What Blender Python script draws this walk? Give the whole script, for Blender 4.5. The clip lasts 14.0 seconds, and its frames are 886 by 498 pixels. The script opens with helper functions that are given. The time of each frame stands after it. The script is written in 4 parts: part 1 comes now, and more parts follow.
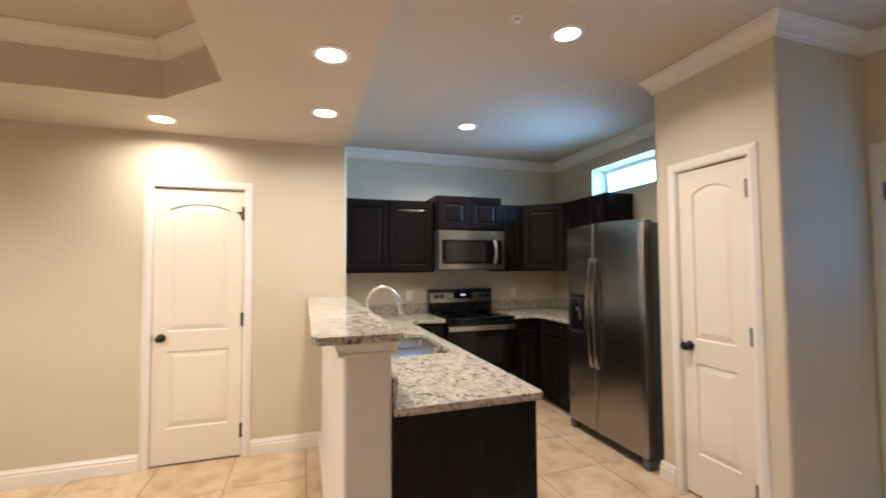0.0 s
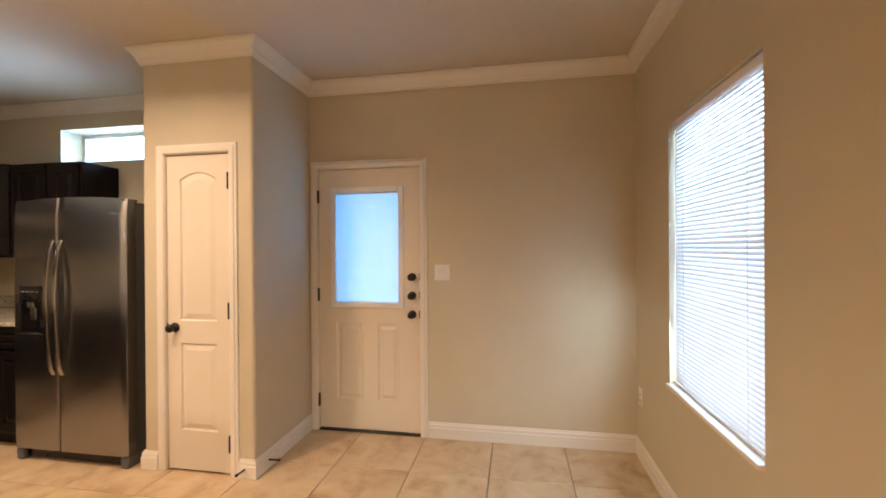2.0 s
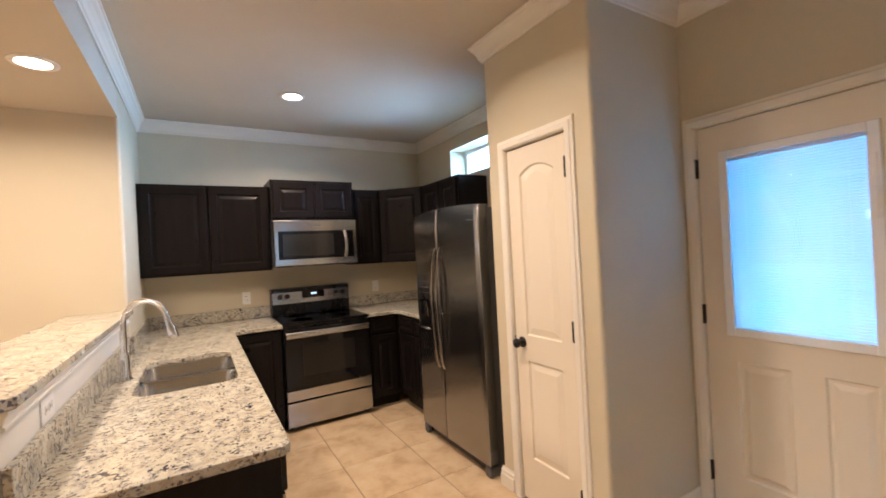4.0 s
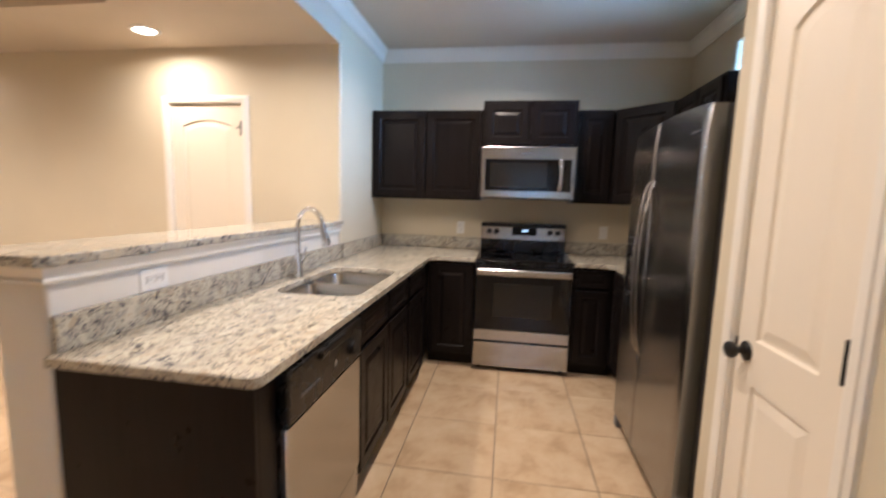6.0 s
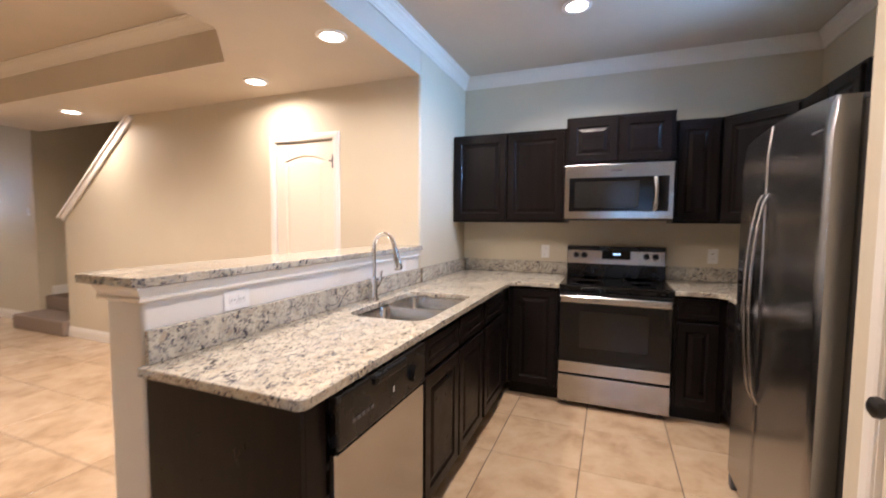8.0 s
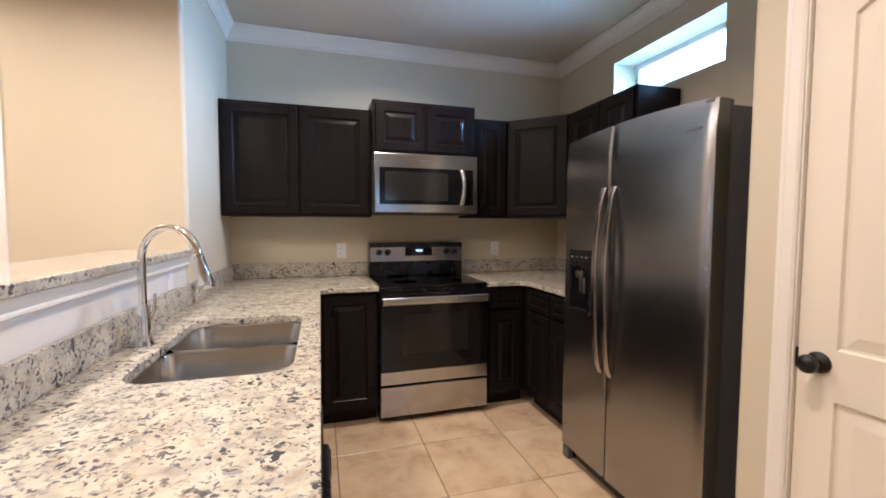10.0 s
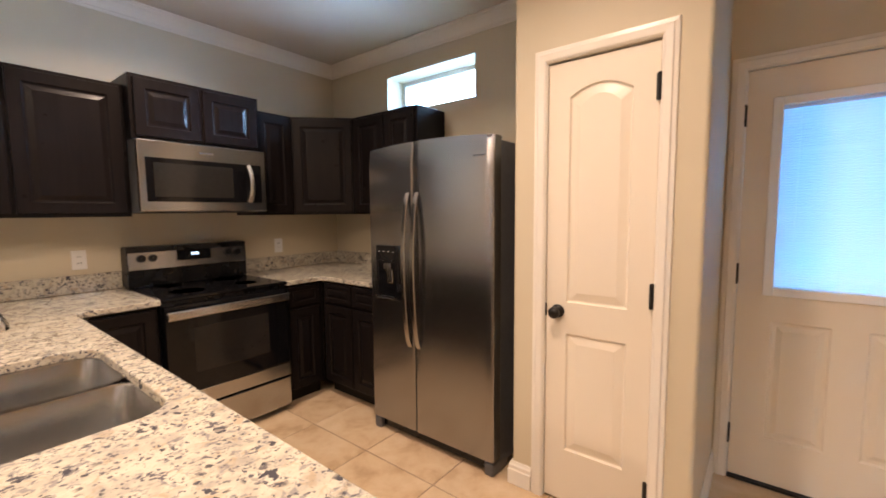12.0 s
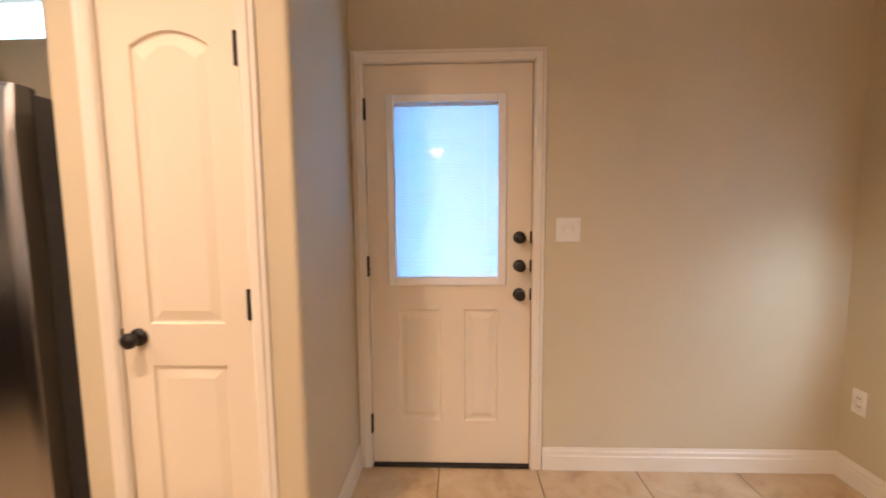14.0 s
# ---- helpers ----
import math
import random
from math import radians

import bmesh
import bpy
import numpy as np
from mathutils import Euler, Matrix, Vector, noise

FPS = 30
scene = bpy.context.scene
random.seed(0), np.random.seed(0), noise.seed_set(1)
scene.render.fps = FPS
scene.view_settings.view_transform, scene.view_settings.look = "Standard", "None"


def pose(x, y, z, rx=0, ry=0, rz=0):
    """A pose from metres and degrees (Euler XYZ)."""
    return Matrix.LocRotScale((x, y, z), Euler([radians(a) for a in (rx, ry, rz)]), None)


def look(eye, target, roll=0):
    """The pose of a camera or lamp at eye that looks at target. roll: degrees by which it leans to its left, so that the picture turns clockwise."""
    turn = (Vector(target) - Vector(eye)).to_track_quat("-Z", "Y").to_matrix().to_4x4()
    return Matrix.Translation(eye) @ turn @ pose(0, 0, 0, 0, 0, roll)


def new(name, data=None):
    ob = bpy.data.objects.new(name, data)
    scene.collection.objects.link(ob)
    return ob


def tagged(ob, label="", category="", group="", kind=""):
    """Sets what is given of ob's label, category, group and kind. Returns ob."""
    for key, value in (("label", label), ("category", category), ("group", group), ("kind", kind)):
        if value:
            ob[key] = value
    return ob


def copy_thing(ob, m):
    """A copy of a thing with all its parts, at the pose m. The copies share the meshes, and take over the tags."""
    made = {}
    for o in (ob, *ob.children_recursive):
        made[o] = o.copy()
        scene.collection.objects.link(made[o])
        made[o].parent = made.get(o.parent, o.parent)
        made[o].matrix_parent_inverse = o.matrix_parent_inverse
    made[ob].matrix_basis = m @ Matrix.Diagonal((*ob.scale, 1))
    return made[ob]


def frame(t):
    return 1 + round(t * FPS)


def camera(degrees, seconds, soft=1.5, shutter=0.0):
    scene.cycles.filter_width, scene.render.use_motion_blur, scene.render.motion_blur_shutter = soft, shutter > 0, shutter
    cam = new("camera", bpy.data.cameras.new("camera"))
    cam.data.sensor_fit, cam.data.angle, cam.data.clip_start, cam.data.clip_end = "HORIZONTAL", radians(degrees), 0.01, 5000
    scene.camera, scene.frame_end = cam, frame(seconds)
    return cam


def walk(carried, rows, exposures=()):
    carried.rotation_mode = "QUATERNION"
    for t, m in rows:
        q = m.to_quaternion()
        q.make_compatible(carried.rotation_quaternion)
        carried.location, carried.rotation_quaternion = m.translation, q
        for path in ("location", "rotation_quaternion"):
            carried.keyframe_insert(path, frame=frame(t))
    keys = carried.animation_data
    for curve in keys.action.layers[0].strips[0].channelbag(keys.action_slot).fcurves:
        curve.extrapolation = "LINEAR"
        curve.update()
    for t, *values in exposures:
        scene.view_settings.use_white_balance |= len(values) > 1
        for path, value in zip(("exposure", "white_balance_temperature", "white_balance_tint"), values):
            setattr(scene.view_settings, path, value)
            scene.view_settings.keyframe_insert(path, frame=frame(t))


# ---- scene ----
cam = camera(93.8, 14.0, soft=1.7, shutter=0.25)
PATH = [
    (0, (1.533, 1.763, 1.44), (2.164, 3.66, 1.523), -0.4),
    (0.5, (1.492, 1.696, 1.42), (2.678, 3.306, 1.484), -1.1),
    (1, (1.491, 1.706, 1.418), (3.098, 2.895, 1.453), -1.0),
    (1.5, (1.482, 1.679, 1.415), (3.351, 2.39, 1.427), -0.5),
    (2, (1.507, 1.619, 1.428), (3.477, 1.96, 1.423), -0.4),
    (2.5, (1.53, 1.612, 1.437), (3.509, 1.899, 1.419), -0.7),
    (3, (1.686, 1.667, 1.42), (3.541, 2.415, 1.417), -2.0),
    (3.5, (1.956, 1.77, 1.478), (3.429, 3.122, 1.487), -3.1),
    (3.7, (2.08, 1.84, 1.486), (3.344, 3.39, 1.506), -3.2),
    (5.8, (3.045, 2.363, 1.424), (3.056, 4.362, 1.356), 0.8),
    (6, (3.081, 2.379, 1.376), (2.782, 4.343, 1.138), 1.7),
    (6.5, (3.22, 2.409, 1.297), (2.296, 4.104, 0.774), 2.4),
    (7, (3.313, 2.419, 1.31), (2.17, 3.966, 0.763), 0.9),
    (7.5, (3.309, 2.431, 1.321), (2.211, 4.054, 0.917), 0.0),
    (8, (3.191, 2.477, 1.37), (2.444, 4.328, 1.242), 0.4),
    (8.2, (3.127, 2.508, 1.367), (2.52, 4.413, 1.334), 0.1),
    (10.3, (2.389, 2.992, 1.314), (3.152, 4.835, 1.172), 0.2),
    (10.5, (2.326, 2.958, 1.329), (3.221, 4.74, 1.175), 0.0),
    (11, (2.168, 2.97, 1.368), (3.352, 4.572, 1.192), -0.2),
    (11.5, (2.053, 3.026, 1.384), (3.45, 4.446, 1.198), -0.4),
    (12, (2.043, 3.036, 1.387), (3.609, 4.267, 1.209), -0.5),
    (12.5, (2.057, 3.017, 1.38), (3.795, 3.993, 1.21), -0.5),
    (13, (2.087, 2.978, 1.381), (3.96, 3.658, 1.206), -0.6),
    (13.5, (2.21, 2.872, 1.369), (4.175, 3.19, 1.184), -0.6),
    (14, (2.511, 2.697, 1.355), (4.501, 2.769, 1.16), -0.5),
]
EXPOSURES = [(0, 0.1, 5350, 11), (0.5, 0.12, 5500, 12), (1, 0.2, 6150, 14), (1.5, 0.3, 7600, 27), (2, 0.15, 7400, 23), (2.5, 0.13, 6900, 22), (3, 0.15, 8600, 31), (3.7, 0.18, 6600, 20), (5.8, 0.1, 5650, 16), (7, 0.22, 5400, 21), (8.2, 0.26, 5550, 20), (10.3, 0.16, 5500, 18), (11, 0.22, 5500, 21), (12, 0.2, 6500, 24), (13, 0.3, 6700, 25), (13.5, 0.37, 6600, 25), (14, 0.3, 7300, 28)]
walk(cam, [(t, look(eye, target, roll)) for t, eye, target, roll in PATH], EXPOSURES)

# ---- world, daylight and lamps ----
world = bpy.data.worlds.new("sky")
scene.world = world
world.use_nodes = True
sky = world.node_tree.nodes.new("ShaderNodeTexSky")
sky.sky_type, sky.sun_disc = "NISHITA", False
sky.sun_elevation, sky.sun_rotation = radians(40), radians(200)
world.node_tree.links.new(sky.outputs[0], world.node_tree.nodes["Background"].inputs[0])
world.node_tree.nodes["Background"].inputs[1].default_value = 0.1

WARM = (1.0, 0.80, 0.575)


def area(name, place, target, w, h, watts, colour):
    lamp = bpy.data.lights.new(name, "AREA")
    lamp.shape, lamp.size, lamp.size_y, lamp.energy, lamp.color = "RECTANGLE", w, h, watts, colour
    ob = new(name, lamp)
    ob.matrix_world = look(place, target)
    return ob


def spot(name, place, watts, degrees=150, blend=1.0, radius=0.08):
    lamp = bpy.data.lights.new(name, "SPOT")
    lamp.energy, lamp.color, lamp.spot_size, lamp.spot_blend, lamp.shadow_soft_size = watts, WARM, radians(degrees), blend, radius
    ob = new(name, lamp)
    ob.matrix_world = look(place, (place[0], place[1], 0))
    return ob


def can_lamp(x, y, z, watts, spread=180):
    lamp = bpy.data.lights.new("lamp_can", "AREA")
    lamp.shape, lamp.size, lamp.energy, lamp.color = "DISK", 0.125, watts, WARM
    lamp.spread = radians(spread)
    new("lamp_can", lamp).location = (x, y, z - 0.0095)


E_X, N_Y, S_Y = 4.57, 6.325, 0.79          # east, north and south wall faces
TOP, SOFFIT = 2.735, 2.45                 # kitchen ceiling, living ceiling
CANS_KITCHEN = [(2.952, 5.29), (2.915, 3.69)]
CANS_LIVING = [(1.645, 3.76), (1.65, 4.54), (0.608, 4.98), (-1.85, 5.0)]
FC = (-0.75, 3.05)                        # ceiling fan
for cx, cy in CANS_KITCHEN:
    can_lamp(cx, cy, TOP, 20, 146)
for cx, cy in CANS_LIVING:
    can_lamp(cx, cy, SOFFIT, 12.8, 165)
spot("lamp_fan", (*FC, 2.30), 175, 168, 0.5, 0.06)
can_lamp(-5.6, 4.75, 2.9, 20)
area("lamp_window_sky", (3.51, 0.67, 1.40), (3.51, 3, 1.40), 0.86, 1.40, 46, (0.50, 0.78, 1.0))
# added strip lamp beside the blind; it makes the daylight patch on the east wall
area("lamp_east_wall_patch", (3.936, 0.800, 1.05), (4.57, 1.10, 0.68), 0.010, 0.70, 0.6, (0.62, 0.84, 1.0)).data.spread = radians(78)
area("lamp_clerestory_sky", (4.83, 5.16, 2.36), (1.86, 5.12, 1.9), 0.84, 0.28, 23, (0.36, 0.66, 1.0)).data.spread = radians(86)
area("lamp_door_sky", (4.63, 2.74, 1.435), (3, 2.74, 1.435), 0.52, 0.87, 8.5, (0.05, 0.48, 1.0))

# ---- materials ----


def material(name, rough=0.5, metal=0.0, spec=0.5):
    m = bpy.data.materials.new(name)
    m.use_nodes = True
    nt = m.node_tree
    b = nt.nodes["Principled BSDF"]
    b.inputs["Roughness"].default_value, b.inputs["Metallic"].default_value = rough, metal
    b.inputs["Specular IOR Level"].default_value = spec
    return m, nt, b


def node(nt, kind, **values):
    n = nt.nodes.new(kind)
    for k, v in values.items():
        n.inputs[k].default_value = v
    return n


def position(nt):
    return nt.nodes.new("ShaderNodeNewGeometry").outputs["Position"]


def noise_tex(nt, vec, scale, detail=4, rough=0.55, distort=0.0):
    n = node(nt, "ShaderNodeTexNoise", Scale=scale, Detail=detail, Roughness=rough, Distortion=distort)
    nt.links.new(vec, n.inputs["Vector"])
    return n.outputs["Fac"]


def ramp(nt, fac, stops):
    r = nt.nodes.new("ShaderNodeValToRGB")
    els = r.color_ramp.elements
    while len(els) < len(stops):
        els.new(0.5)
    for e, (p, c) in zip(els, stops):
        e.position = p
        e.color = (*c, 1) if len(c) == 3 else c
    nt.links.new(fac, r.inputs[0])
    return r.outputs[0]


def mix(nt, fac, a, b, blend="MIX"):
    n = nt.nodes.new("ShaderNodeMix")
    n.data_type, n.blend_type = "RGBA", blend
    for sock, v in ((n.inputs[0], fac), (n.inputs[6], a), (n.inputs[7], b)):
        if isinstance(v, (int, float)):
            sock.default_value = v
        elif isinstance(v, tuple):
            sock.default_value = (*v, 1)
        else:
            nt.links.new(v, sock)
    return n.outputs[2]


def bump(nt, b, height, strength, distance):
    n = node(nt, "ShaderNodeBump", Strength=strength, Distance=distance)
    nt.links.new(height, n.inputs["Height"])
    nt.links.new(n.outputs[0], b.inputs["Normal"])


def stretched(nt, scale):
    n = nt.nodes.new("ShaderNodeMapping")
    n.inputs["Scale"].default_value = scale
    nt.links.new(position(nt), n.inputs["Vector"])
    return n.outputs[0]


def paint(name, colour, rough, grain=180, strength=0.12, drift=0.06):
    m, nt, b = material(name, rough)
    p = position(nt)
    dark = tuple(c * (1 - drift) for c in colour)
    nt.links.new(ramp(nt, noise_tex(nt, p, 1.7, 3), [(0.3, dark), (0.7, colour)]), b.inputs["Base Color"])
    bump(nt, b, noise_tex(nt, p, grain, 3), strength, 0.002)
    return m


def plain(name, colour, rough, metal=0.0, spec=0.5, wear=0.15):
    m, nt, b = material(name, rough, metal, spec)
    p = position(nt)
    f = noise_tex(nt, p, 35, 4)
    nt.links.new(ramp(nt, f, [(0.3, tuple(c * (1 - wear) for c in colour)), (0.7, colour)]), b.inputs["Base Color"])
    nt.links.new(ramp(nt, noise_tex(nt, p, 9, 4), [(0.3, (rough * 0.85,) * 3), (0.75, (min(1, rough * 1.15),) * 3)]), b.inputs["Roughness"])
    return m


def glow(name, colour, strength):
    m, nt, b = material(name, 0.4)
    b.inputs["Base Color"].default_value = (*colour, 1)
    b.inputs["Emission Color"].default_value = (*colour, 1)
    b.inputs["Emission Strength"].default_value = strength
    return m


def granite():
    m, nt, b = material("granite", 0.1)
    p = position(nt)
    warp = nt.nodes.new("ShaderNodeVectorMath")
    warp.operation = "MULTIPLY_ADD"
    n = node(nt, "ShaderNodeTexNoise", Scale=38.0, Detail=3.0)
    nt.links.new(p, n.inputs["Vector"])
    nt.links.new(n.outputs["Color"], warp.inputs[0])
    warp.inputs[1].default_value = (0.020, 0.020, 0.020)
    nt.links.new(p, warp.inputs[2])
    q = warp.outputs[0]
    base = ramp(nt, noise_tex(nt, q, 17, 5, 0.6, 0.4), [(0.30, (0.34, 0.315, 0.27)), (0.43, (0.45, 0.41, 0.33)), (0.58, (0.55, 0.505, 0.405))])
    tan = ramp(nt, noise_tex(nt, q, 31, 3, 0.55, 0.6), [(0.57, (0, 0, 0)), (0.68, (1, 1, 1))])
    c = mix(nt, mix(nt, 0.55, (0.0, 0.0, 0.0), tan), base, (0.36, 0.265, 0.165))
    grey = ramp(nt, noise_tex(nt, q, 48, 4, 0.6, 0.8), [(0.565, (0, 0, 0)), (0.625, (1, 1, 1))])
    c = mix(nt, mix(nt, 0.75, (0.0, 0.0, 0.0), grey), c, (0.215, 0.21, 0.215))

    def flecks(scale, share, clump_scale, clump_at):
        v = node(nt, "ShaderNodeTexVoronoi", Scale=scale, Randomness=1.0)
        nt.links.new(q, v.inputs["Vector"])
        pick = nt.nodes.new("ShaderNodeSeparateColor")
        nt.links.new(v.outputs["Color"], pick.inputs[0])
        few = ramp(nt, pick.outputs[0], [(share, (0, 0, 0)), (share + 0.03, (1, 1, 1))])
        clump = ramp(nt, noise_tex(nt, p, clump_scale, 3), [(clump_at, (0, 0, 0)), (clump_at + 0.1, (1, 1, 1))])
        return mix(nt, 1.0, few, clump, "MULTIPLY")
    c = mix(nt, flecks(150.0, 0.80, 24, 0.42), c, (0.12, 0.115, 0.125))
    c = mix(nt, flecks(88.0, 0.80, 13, 0.49), c, (0.07, 0.068, 0.078))
    nt.links.new(c, b.inputs["Base Color"])
    nt.links.new(ramp(nt, noise_tex(nt, p, 60, 3), [(0.35, (0.06,) * 3), (0.75, (0.14,) * 3)]), b.inputs["Roughness"])
    return m


def brushed(name, colour, rough, scale):
    m, nt, b = material(name, rough, 1.0)
    f = noise_tex(nt, stretched(nt, scale), 1.0, 3, 0.6)
    nt.links.new(ramp(nt, f, [(0.25, tuple(c * 0.95 for c in colour)), (0.75, colour)]), b.inputs["Base Color"])
    nt.links.new(ramp(nt, f, [(0.2, (rough * 0.93,) * 3), (0.8, (rough * 1.07,) * 3)]), b.inputs["Roughness"])
    bump(nt, b, f, 0.015, 0.0004)
    return m


def tile_material():
    m, nt, b = material("tile", 0.3)
    p = position(nt)
    rnd = nt.nodes.new("ShaderNodeObjectInfo").outputs["Random"]
    shift = nt.nodes.new("ShaderNodeVectorMath")
    shift.operation = "MULTIPLY_ADD"
    nt.links.new(rnd, shift.inputs[0])
    shift.inputs[1].default_value = (37.0, 53.0, 11.0)
    nt.links.new(p, shift.inputs[2])
    q = shift.outputs[0]
    cloud = ramp(nt, noise_tex(nt, q, 4.6, 5, 0.62, 0.3), [(0.30, (0.44, 0.305, 0.178)), (0.48, (0.585, 0.432, 0.275)), (0.72, (0.67, 0.52, 0.350))])
    fine = ramp(nt, noise_tex(nt, q, 34, 4, 0.6), [(0.35, (0.82, 0.80, 0.77)), (0.6, (1, 1, 1))])
    c = mix(nt, 0.12, cloud, fine, "MULTIPLY")
    tone = ramp(nt, rnd, [(0.0, (0.93, 0.92, 0.91)), (1.0, (1, 1, 1))])
    nt.links.new(mix(nt, 1.0, c, tone, "MULTIPLY"), b.inputs["Base Color"])
    nt.links.new(ramp(nt, noise_tex(nt, q, 11, 4), [(0.3, (0.17,) * 3), (0.75, (0.24,) * 3)]), b.inputs["Roughness"])
    bump(nt, b, noise_tex(nt, q, 9, 4), 0.025, 0.004)
    return m


def glass_material(name="glass", tint=(1, 1, 1)):
    m, nt, b = material(name, 0.02)
    b.inputs["Base Color"].default_value = (*tint, 1)
    b.inputs["Transmission Weight"].default_value = 1.0
    b.inputs["IOR"].default_value = 1.45
    return m


def translucent(name, colour):
    m, nt, b = material(name, 0.5)
    b.inputs["Base Color"].default_value = (*colour, 1)
    t = node(nt, "ShaderNodeBsdfTranslucent", Color=(*colour, 1))
    s = nt.nodes.new("ShaderNodeMixShader")
    s.inputs[0].default_value = 0.06
    nt.links.new(b.outputs[0], s.inputs[1])
    nt.links.new(t.outputs[0], s.inputs[2])
    nt.links.new(s.outputs[0], nt.nodes["Material Output"].inputs[0])
    return m


def carpet_material():
    m, nt, b = material("carpet", 0.95, 0, 0.1)
    p = position(nt)
    nt.links.new(ramp(nt, noise_tex(nt, p, 150, 3), [(0.3, (0.19, 0.14, 0.105)), (0.7, (0.36, 0.28, 0.215))]), b.inputs["Base Color"])
    bump(nt, b, noise_tex(nt, p, 260, 2), 0.6, 0.006)
    return m


def espresso():
    m, nt, b = material("espresso_wood", 0.32, 0, 0.14)
    f = noise_tex(nt, stretched(nt, (26, 26, 2.2)), 1.0, 5, 0.62, 0.6)
    nt.links.new(ramp(nt, f, [(0.3, (0.0062, 0.0046, 0.0045)), (0.7, (0.0108, 0.0081, 0.0078))]), b.inputs["Base Color"])
    nt.links.new(ramp(nt, noise_tex(nt, position(nt), 14, 4), [(0.3, (0.27,) * 3), (0.8, (0.42,) * 3)]), b.inputs["Roughness"])
    bump(nt, b, f, 0.05, 0.0006)
    return m


WALL_PALE = paint("pale_wall_paint", (0.74, 0.70, 0.63), 0.55)
WALL = paint("wall_paint", (0.605, 0.535, 0.395), 0.62)
CEIL = paint("ceiling_paint", (0.60, 0.53, 0.43), 0.75, 90, 0.2)
WHITE = paint("white_trim_paint", (0.78, 0.735, 0.655), 0.32, 300, 0.03, 0.03)
DOORW = paint("white_door_paint", (0.775, 0.70, 0.58), 0.36, 240, 0.05, 0.03)
GRANITE = granite()
WOOD = espresso()
STEEL = brushed("brushed_steel", (0.46, 0.45, 0.44), 0.21, (2, 2, 900))
STEEL_H = brushed("brushed_steel_dark", (0.37, 0.365, 0.37), 0.24, (2, 2, 900))
SINKS = brushed("sink_steel", (0.58, 0.57, 0.55), 0.22, (500, 6, 6))
CHROME = plain("chrome", (0.82, 0.82, 0.83), 0.06, 1.0, 0.5, 0.03)
BLACKGLASS = plain("black_glass", (0.005, 0.005, 0.006), 0.07, 0, 0.3, 0.1)
BLACKPL = plain("black_plastic", (0.007, 0.007, 0.008), 0.28, 0, 0.35)
BRONZE = plain("dark_bronze", (0.007, 0.006, 0.0055), 0.38, 0.0, 0.4)
GREYSIDE = plain("grey_cabinet_steel", (0.12, 0.122, 0.13), 0.45, 0.2)
WHITEPL = plain("white_plastic", (0.80, 0.79, 0.76), 0.3, 0, 0.5, 0.03)
TILE = tile_material()
GROUT = plain("grout", (0.17, 0.13, 0.095), 0.9)
GLASS = glass_material()
SLAT = translucent("blind_slat", (0.72, 0.74, 0.76))
VINYL = plain("white_vinyl", (0.82, 0.83, 0.84), 0.35, 0, 0.5, 0.03)
CARPET = carpet_material()
LENS = glow("can_lens", (1.0, 0.86, 0.66), 14)
BULB = glow("bulb", (1.0, 0.72, 0.36), 30)
CLOCK = glow("clock_digits", (0.55, 0.8, 1.0), 3)
SKYPANE = glow("sky_backdrop", (0.20, 0.64, 1.0), 1.1)
BURNER = plain("burner_print", (0.016, 0.016, 0.017), 0.09, 0, 0.3)
FANWOOD = plain("fan_blade_wood", (0.06, 0.035, 0.022), 0.4)
DARKGAP = plain("shadow_gap", (0.01, 0.009, 0.008), 0.9)

# ---- mesh helpers ----


def finish(name, bm, mat, smooth=False):
    bmesh.ops.recalc_face_normals(bm, faces=bm.faces)
    me = bpy.data.meshes.new(name)
    bm.to_mesh(me)
    bm.free()
    me.materials.append(mat)
    if smooth:
        for p in me.polygons:
            p.use_smooth = True
        me.set_sharp_from_angle(angle=radians(38))
    return me


def place_of(ob):
    return ob.get("base", (0, 0, 0))


def thing(name, base, label, category, group="", kind=""):
    ob = new(name)
    ob.location = base
    ob["base"] = tuple(base)
    ob.empty_display_size = 0.05
    return tagged(ob, label, category, group, kind)


def part(name, bm, mat, parent, label="", smooth=False):
    ob = new(name, finish(name, bm, mat, smooth))
    ob.parent = parent
    if parent.type == "EMPTY":
        ob.matrix_parent_inverse = Matrix.Translation(-Vector(place_of(parent)))
    return tagged(ob, label)


def solid(name, bm, mat, label="", category="", kind="", group="", smooth=False):
    return tagged(new(name, finish(name, bm, mat, smooth)), label, category, group, kind)


def box(bm, x0, x1, y0, y1, z0, z1, bevel=0.0, seg=1):
    g = bmesh.ops.create_cube(bm, size=1)
    vs = g["verts"]
    for v in vs:
        v.co = Vector((x0 + (v.co.x + 0.5) * (x1 - x0), y0 + (v.co.y + 0.5) * (y1 - y0), z0 + (v.co.z + 0.5) * (z1 - z0)))
    if bevel:
        es = list({e for v in vs for e in v.link_edges})
        bmesh.ops.bevel(bm, geom=es, offset=bevel, segments=seg, profile=0.5, affect="EDGES")
    return bm


def boxed(*a, **k):
    return box(bmesh.new(), *a, **k)


def bevel_upright(bm, r, seg=4, pick=lambda e: True):
    es = [e for e in bm.edges if abs((e.verts[0].co - e.verts[1].co).normalized().z) > 0.99 and pick(e)]
    bmesh.ops.bevel(bm, geom=es, offset=r, segments=seg, profile=0.5, affect="EDGES")
    return bm


def prism(bm, pts, z0, z1):
    a = [bm.verts.new((x, y, z0)) for x, y in pts]
    b = [bm.verts.new((x, y, z1)) for x, y in pts]
    n = len(pts)
    bm.faces.new(a[::-1]), bm.faces.new(b)
    for i in range(n):
        bm.faces.new((a[i], a[(i + 1) % n], b[(i + 1) % n], b[i]))
    return bm


